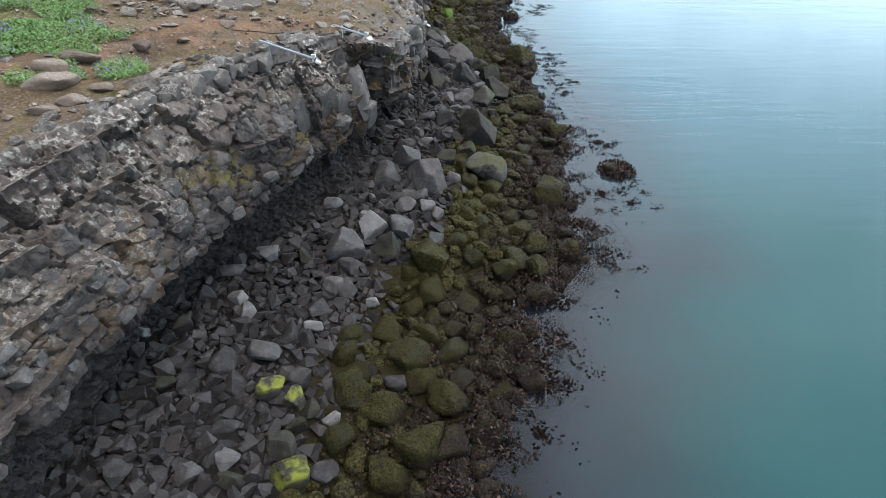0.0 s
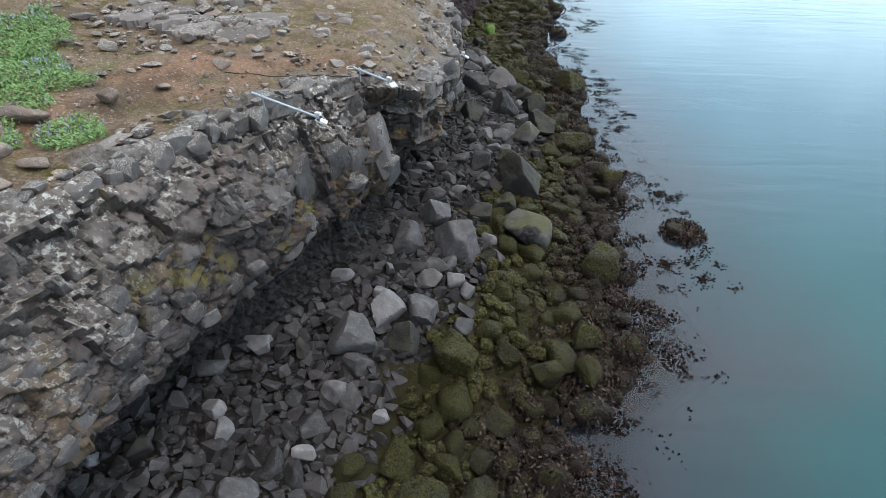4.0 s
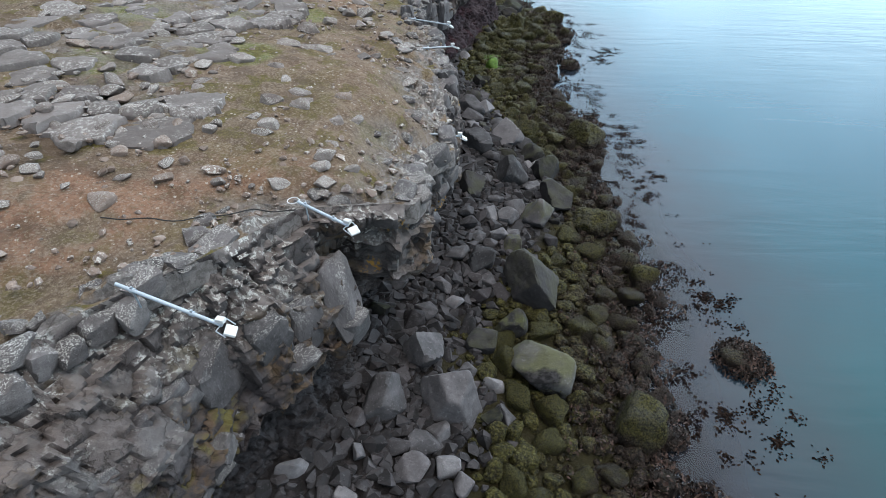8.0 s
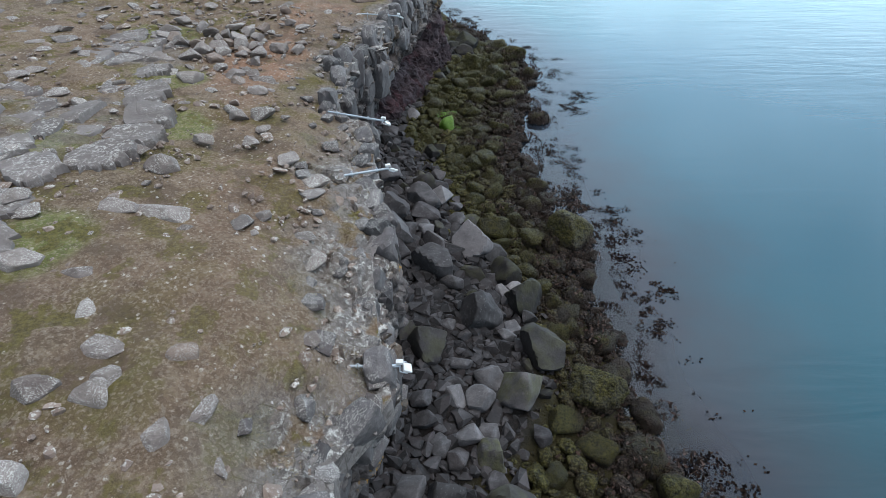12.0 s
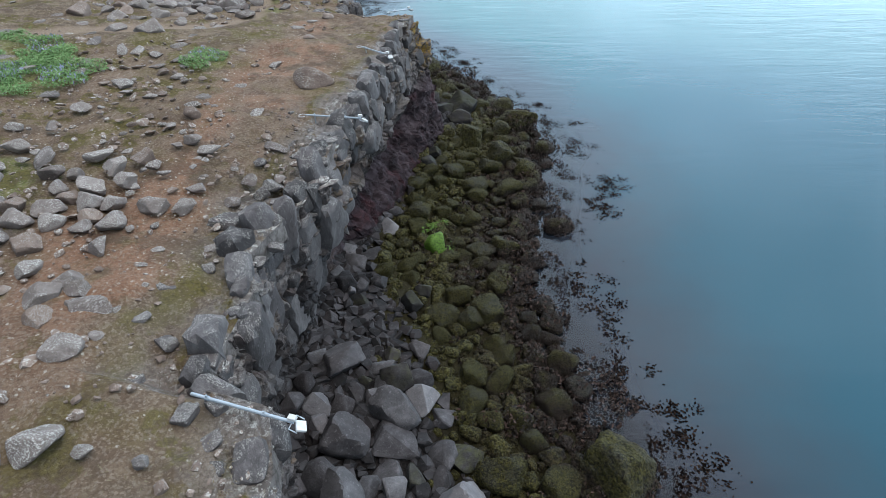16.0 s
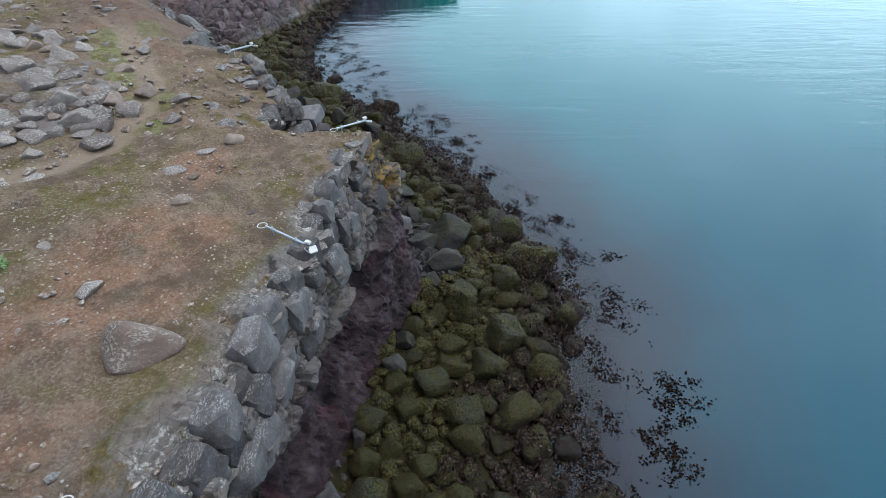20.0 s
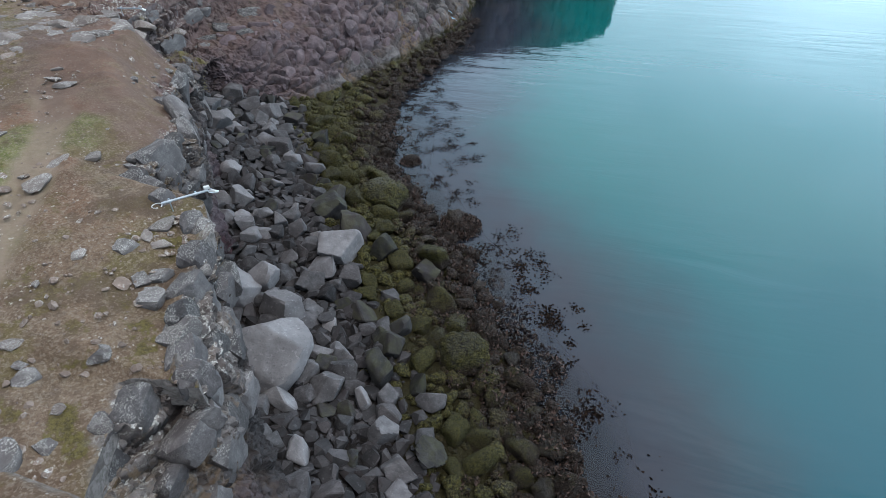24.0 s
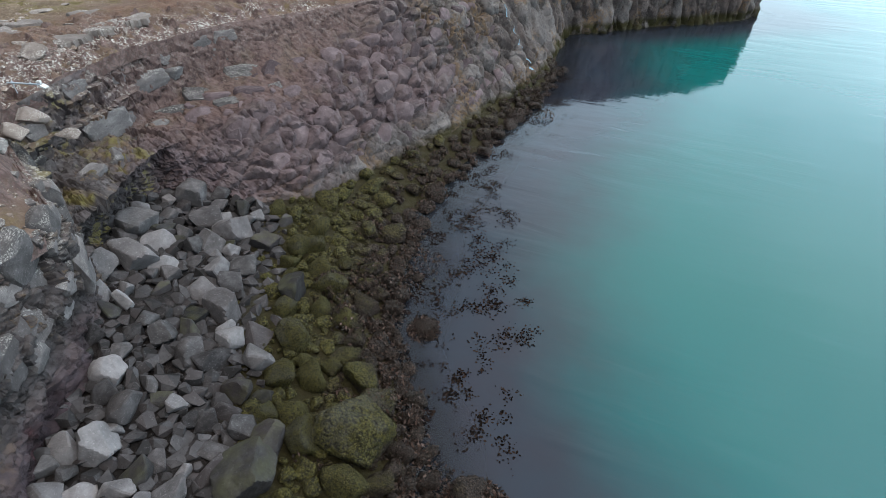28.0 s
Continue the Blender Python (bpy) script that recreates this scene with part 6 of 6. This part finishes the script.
face_blocks(5.0, 13.8, 0.20, 0.52, 60, (0.16, 0.50), (0.12, 0.34), 0.10, 1)
face_blocks(13.8, 16.5, 0.26, 0.56, 10, (0.50, 0.85), (0.9, 1.5), 0.12, 2)
face_blocks(18.0, 30.0, 0.03, 0.45, 70, (0.30, 0.75), (0.22, 0.65), 0.14, 3)
face_blocks(30.5, 37.5, 0.03, 0.80, 75, (0.30, 0.75), (0.5, 1.3), 0.14, 4)
face_blocks(37.5, 48.7, 0.03, 0.42, 112, (0.28, 0.80), (0.35, 0.9), 0.16, 5)
face_blocks(50.0, 57.0, 0.03, 0.50, 50, (0.30, 0.8), (0.3, 0.8), 0.14, 6)
face_blocks(57.0, 65.0, 0.03, 0.60, 50, (0.45, 1.2), (0.4, 1.1), 0.12, 7)
face_blocks(65.0, 76.0, 0.05, 0.40, 44, (0.7, 1.7), (0.35, 0.75), 0.06, 8)
face_blocks(72.5, 90.0, 0.30, 0.86, 280, (0.40, 1.25), (0.35, 0.90), 0.12, 9, "scoria_block", PINK_MESHES)


# a row of squared blocks edging the turf
for i in range(11):
    y = 10.6 + 3.6 * (i + 0.5 * rng.random()) / 11
    x = float(line(RIM, y)) + 0.02 + 0.08 * rng.random()
    along = math.atan2(0.4, float(line(RIM, y + 0.2) - line(RIM, y - 0.2)))
    ob = new("rock_block", BLOCK_MESHES[6 + (5 * i) % 6])
    ob.matrix_world = Matrix.LocRotScale((x, y, float(line(RIM, y, 2)) - 0.24 - 0.12 * rng.random()), Euler((0.06 * rng.normal(), 0.06 * rng.normal(), along + 0.12 * rng.normal())),
                                         (rng.uniform(0.19, 0.30), rng.uniform(0.18, 0.28), rng.uniform(0.20, 0.28)))
    ob.parent = cliff_south


# ---- clifftop plants ----
def meadow():
    rng4 = np.random.default_rng(51)
    leaves, blooms = [], []
    for cx, cy, r in GREEN_SPOTS:
        for _ in range(int(5200 * r * r)):
            a, q = rng4.uniform(0, 6.283), r * math.sqrt(rng4.random()) * 1.12
            x, y = cx + q * math.cos(a), cy + q * math.sin(a)
            if noise.noise(Vector((x * 0.9, y * 0.9, 5.0))) < -0.25 + 1.1 * max(0.0, q / r - 0.6) or line(RIM, y) - x < 1.0:
                continue
            tall = 0.06 + 0.16 * (0.5 + noise.noise(Vector((x * 1.3, y * 1.3, 9.0))))
            z = top(x, y) + 0.02 + tall * rng4.random()
            leaves.append((x, y, z))
            if rng4.random() < 0.07 and noise.noise(Vector((x * 0.7, y * 0.7, 15.0))) > 0.12:
                blooms.append((x, y, z + 0.05))
    flakes("meadow_plants", leaves, 0.024, M_GRASS, "low green lupin leaves and grass on the clifftop", "plants", 0.5, 2.6)
    flakes("lupin_flowers", blooms, 0.030, M_BLOOM, "blue-violet lupin flowers among the green leaves", "flowers", 1.2, 1.6)
    ys = rng4.uniform(6, 70, 60000)
    xs = line(RIM, ys) - 0.4 - 9 * rng4.random(60000) ** 1.4
    zs = inland_z(xs, ys) + 0.005 + 0.03 * rng4.random(60000)
    thick = fbm(np.stack([xs, ys, 0 * xs], 1), 0.45, 3, 66) > 0.06
    turf = np.stack([xs, ys, zs], 1)[thick]
    flakes("dry_turf", turf, 0.009, M_DRYGRASS, "short dry yellowish grass on the clifftop", "grass", 0.5, 4.5)


meadow()


# ---- floodlight poles leaning out over the edge ----
def tube(bm, a, b, r, seg=10):
    a, b = Vector(a), Vector(b)
    d = b - a
    m = Matrix.Translation((a + b) / 2) @ d.to_track_quat("Z", "Y").to_matrix().to_4x4()
    bmesh.ops.create_cone(bm, cap_ends=True, segments=seg, radius1=r, radius2=r, depth=d.length, matrix=m)


def box(bm, m, sx, sy, sz, bevel=0.006):
    made = bmesh.ops.create_cube(bm, size=1, matrix=m @ Matrix.Diagonal((sx, sy, sz, 1)))["verts"]
    edges = list({e for v in made for e in v.link_edges})
    bmesh.ops.bevel(bm, geom=edges, offset=bevel, segments=2, affect="EDGES", profile=0.6)


def ring(bm, m, radius, thick, arc=6.283, seg=20, sides=6):
    loops = []
    for i in range(seg + 1):
        a = arc * i / seg
        c = Vector((radius * math.cos(a), radius * math.sin(a), 0.01 * i / seg))
        out_dir = Vector((math.cos(a), math.sin(a), 0))
        loops.append([bm.verts.new(m @ (c + thick * (math.cos(6.283 * k / sides) * out_dir + math.sin(6.283 * k / sides) * Vector((0, 0, 1))))) for k in range(sides)])
    for p, q in zip(loops, loops[1:]):
        for k in range(sides):
            bm.faces.new((p[k], p[(k + 1) % sides], q[(k + 1) % sides], q[k]))


def floodlight_pole(a, b, loop, spin):
    """A zinc tube pegged to the rock at a, with a floodlight and a white box at its end b."""
    a, b = Vector(a), Vector(b)
    d = (b - a).normalized()
    flat = Vector((d.x, d.y, 0)).normalized()
    side = Vector((-flat.y, flat.x, 0))
    root = tagged(new("floodlight_pole"), "galvanised pole reaching over the cliff edge with a small white floodlight", "floodlight", "cliff floodlights")
    root.location = a
    bpy.context.view_layer.update()
    o = lambda p: Vector(p) - a
    bm = bmesh.new()
    tube(bm, o(a), o(b), 0.026)
    pole = part("pole", bm, M_ZINC, root, "galvanised steel tube")
    length = (b - a).length
    for t in (0.16, 0.72):
        bm = bmesh.new()
        c = o(a + d * length * t)
        tube(bm, c - 0.03 * d, c + 0.03 * d, 0.036, 12)
        box(bm, Matrix.Translation(c + Vector((0, 0, 0.04))), 0.03, 0.03, 0.05, 0.004)
        part("clamp", bm, M_ZINC, root)
    bm = bmesh.new()
    tube(bm, o(a + d * length * 0.16) + Vector((0, 0, 0.02)), o(a + d * length * 0.16) - Vector((0, 0, 0.30)), 0.014, 8)
    part("ground_peg", bm, M_ZINC, root)
    face = Matrix.Translation(o(b) + 0.10 * d - Vector((0, 0, 0.05))) @ Matrix.Rotation(math.atan2(d.y, d.x) + radians(spin), 4, "Z") @ Matrix.Rotation(radians(28), 4, "Y")
    bm = bmesh.new()
    box(bm, face, 0.15, 0.17, 0.045, 0.012)
    head = part("lamp_housing", bm, M_WHITE, root, "white enamelled lamp housing")
    bm = bmesh.new()
    box(bm, face @ Matrix.Translation((0, 0, -0.031)), 0.125, 0.145, 0.008, 0.002)
    part("lens", bm, M_GLASS, head, "grey lamp glass")
    bm = bmesh.new()
    box(bm, Matrix.Translation(o(b) - 0.02 * d + Vector((0, 0, 0.07)) + 0.02 * side) @ Matrix.Rotation(math.atan2(d.y, d.x), 4, "Z"), 0.12, 0.08, 0.06, 0.008)
    part("junction_box", bm, M_WHITE, root, "white plastic junction box")
    bm = bmesh.new()
    for s in (-0.115, 0.115):
        tube(bm, o(b) + s * side - 0.02 * d, o(b) + 0.10 * d + s * side - Vector((0, 0, 0.05)), 0.008, 6)
    tube(bm, o(b) - 0.115 * side - 0.02 * d, o(b) + 0.115 * side - 0.02 * d, 0.008, 6)
    part("bracket", bm, M_ZINC, root)
    if loop:
        bm = bmesh.new()
        ring(bm, Matrix.Translation(o(a) - 0.10 * d + Vector((0, 0, -0.03))), 0.10, 0.009, 5.6)
        part("cable_loop", bm, M_WHITE, root, "loop of pale cable")
    return root


for a, b, loop, spin in (
        ((-4.74, 13.95, 6.90), (-3.33, 13.69, 6.52), False, 20), ((-3.18, 16.50, 6.55), (-2.26, 16.12, 6.37), True, -25),
        ((-1.50, 22.00, 5.15), (-0.68, 22.05, 5.08), False, 5), ((-2.16, 26.84, 5.82), (-1.18, 27.17, 5.80), True, 40),
        ((-3.06, 30.22, 5.85), (-1.50, 29.78, 5.76), False, 30), ((-3.14, 39.38, 6.02), (-1.60, 39.27, 5.95), True, 35),
        ((-2.22, 45.18, 6.05), (-1.24, 44.65, 5.92), True, -30), ((-1.41, 49.72, 6.10), (-0.68, 50.40, 6.02), True, 45),
        ((-6.18, 55.75, 6.36), (-5.58, 56.52, 6.32), True, 40), ((-17.6, 67.85, 6.75), (-16.7, 68.2, 6.72), False, 0)):
    floodlight_pole(a, b, loop, spin)


def ground_cable(points, r=0.012):
    bm = bmesh.new()
    pts = []
    for p, q in zip(points, points[1:]):
        for k in range(10):
            t = k / 10
            x, y = p[0] + (q[0] - p[0]) * t, p[1] + (q[1] - p[1]) * t
            pts.append((x, y + 0.03 * math.sin(9 * x), top(x, y) + 0.05))
    for p, q in zip(pts, pts[1:]):
        tube(bm, p, q, r, 6)
    return tagged(part("ground_cable", bm, M_RUBBER), "thin black cable lying on the bare earth", "cable")


ground_cable([(-3.3, 16.6), (-4.0, 16.5), (-4.9, 15.9), (-6.2, 15.6)])
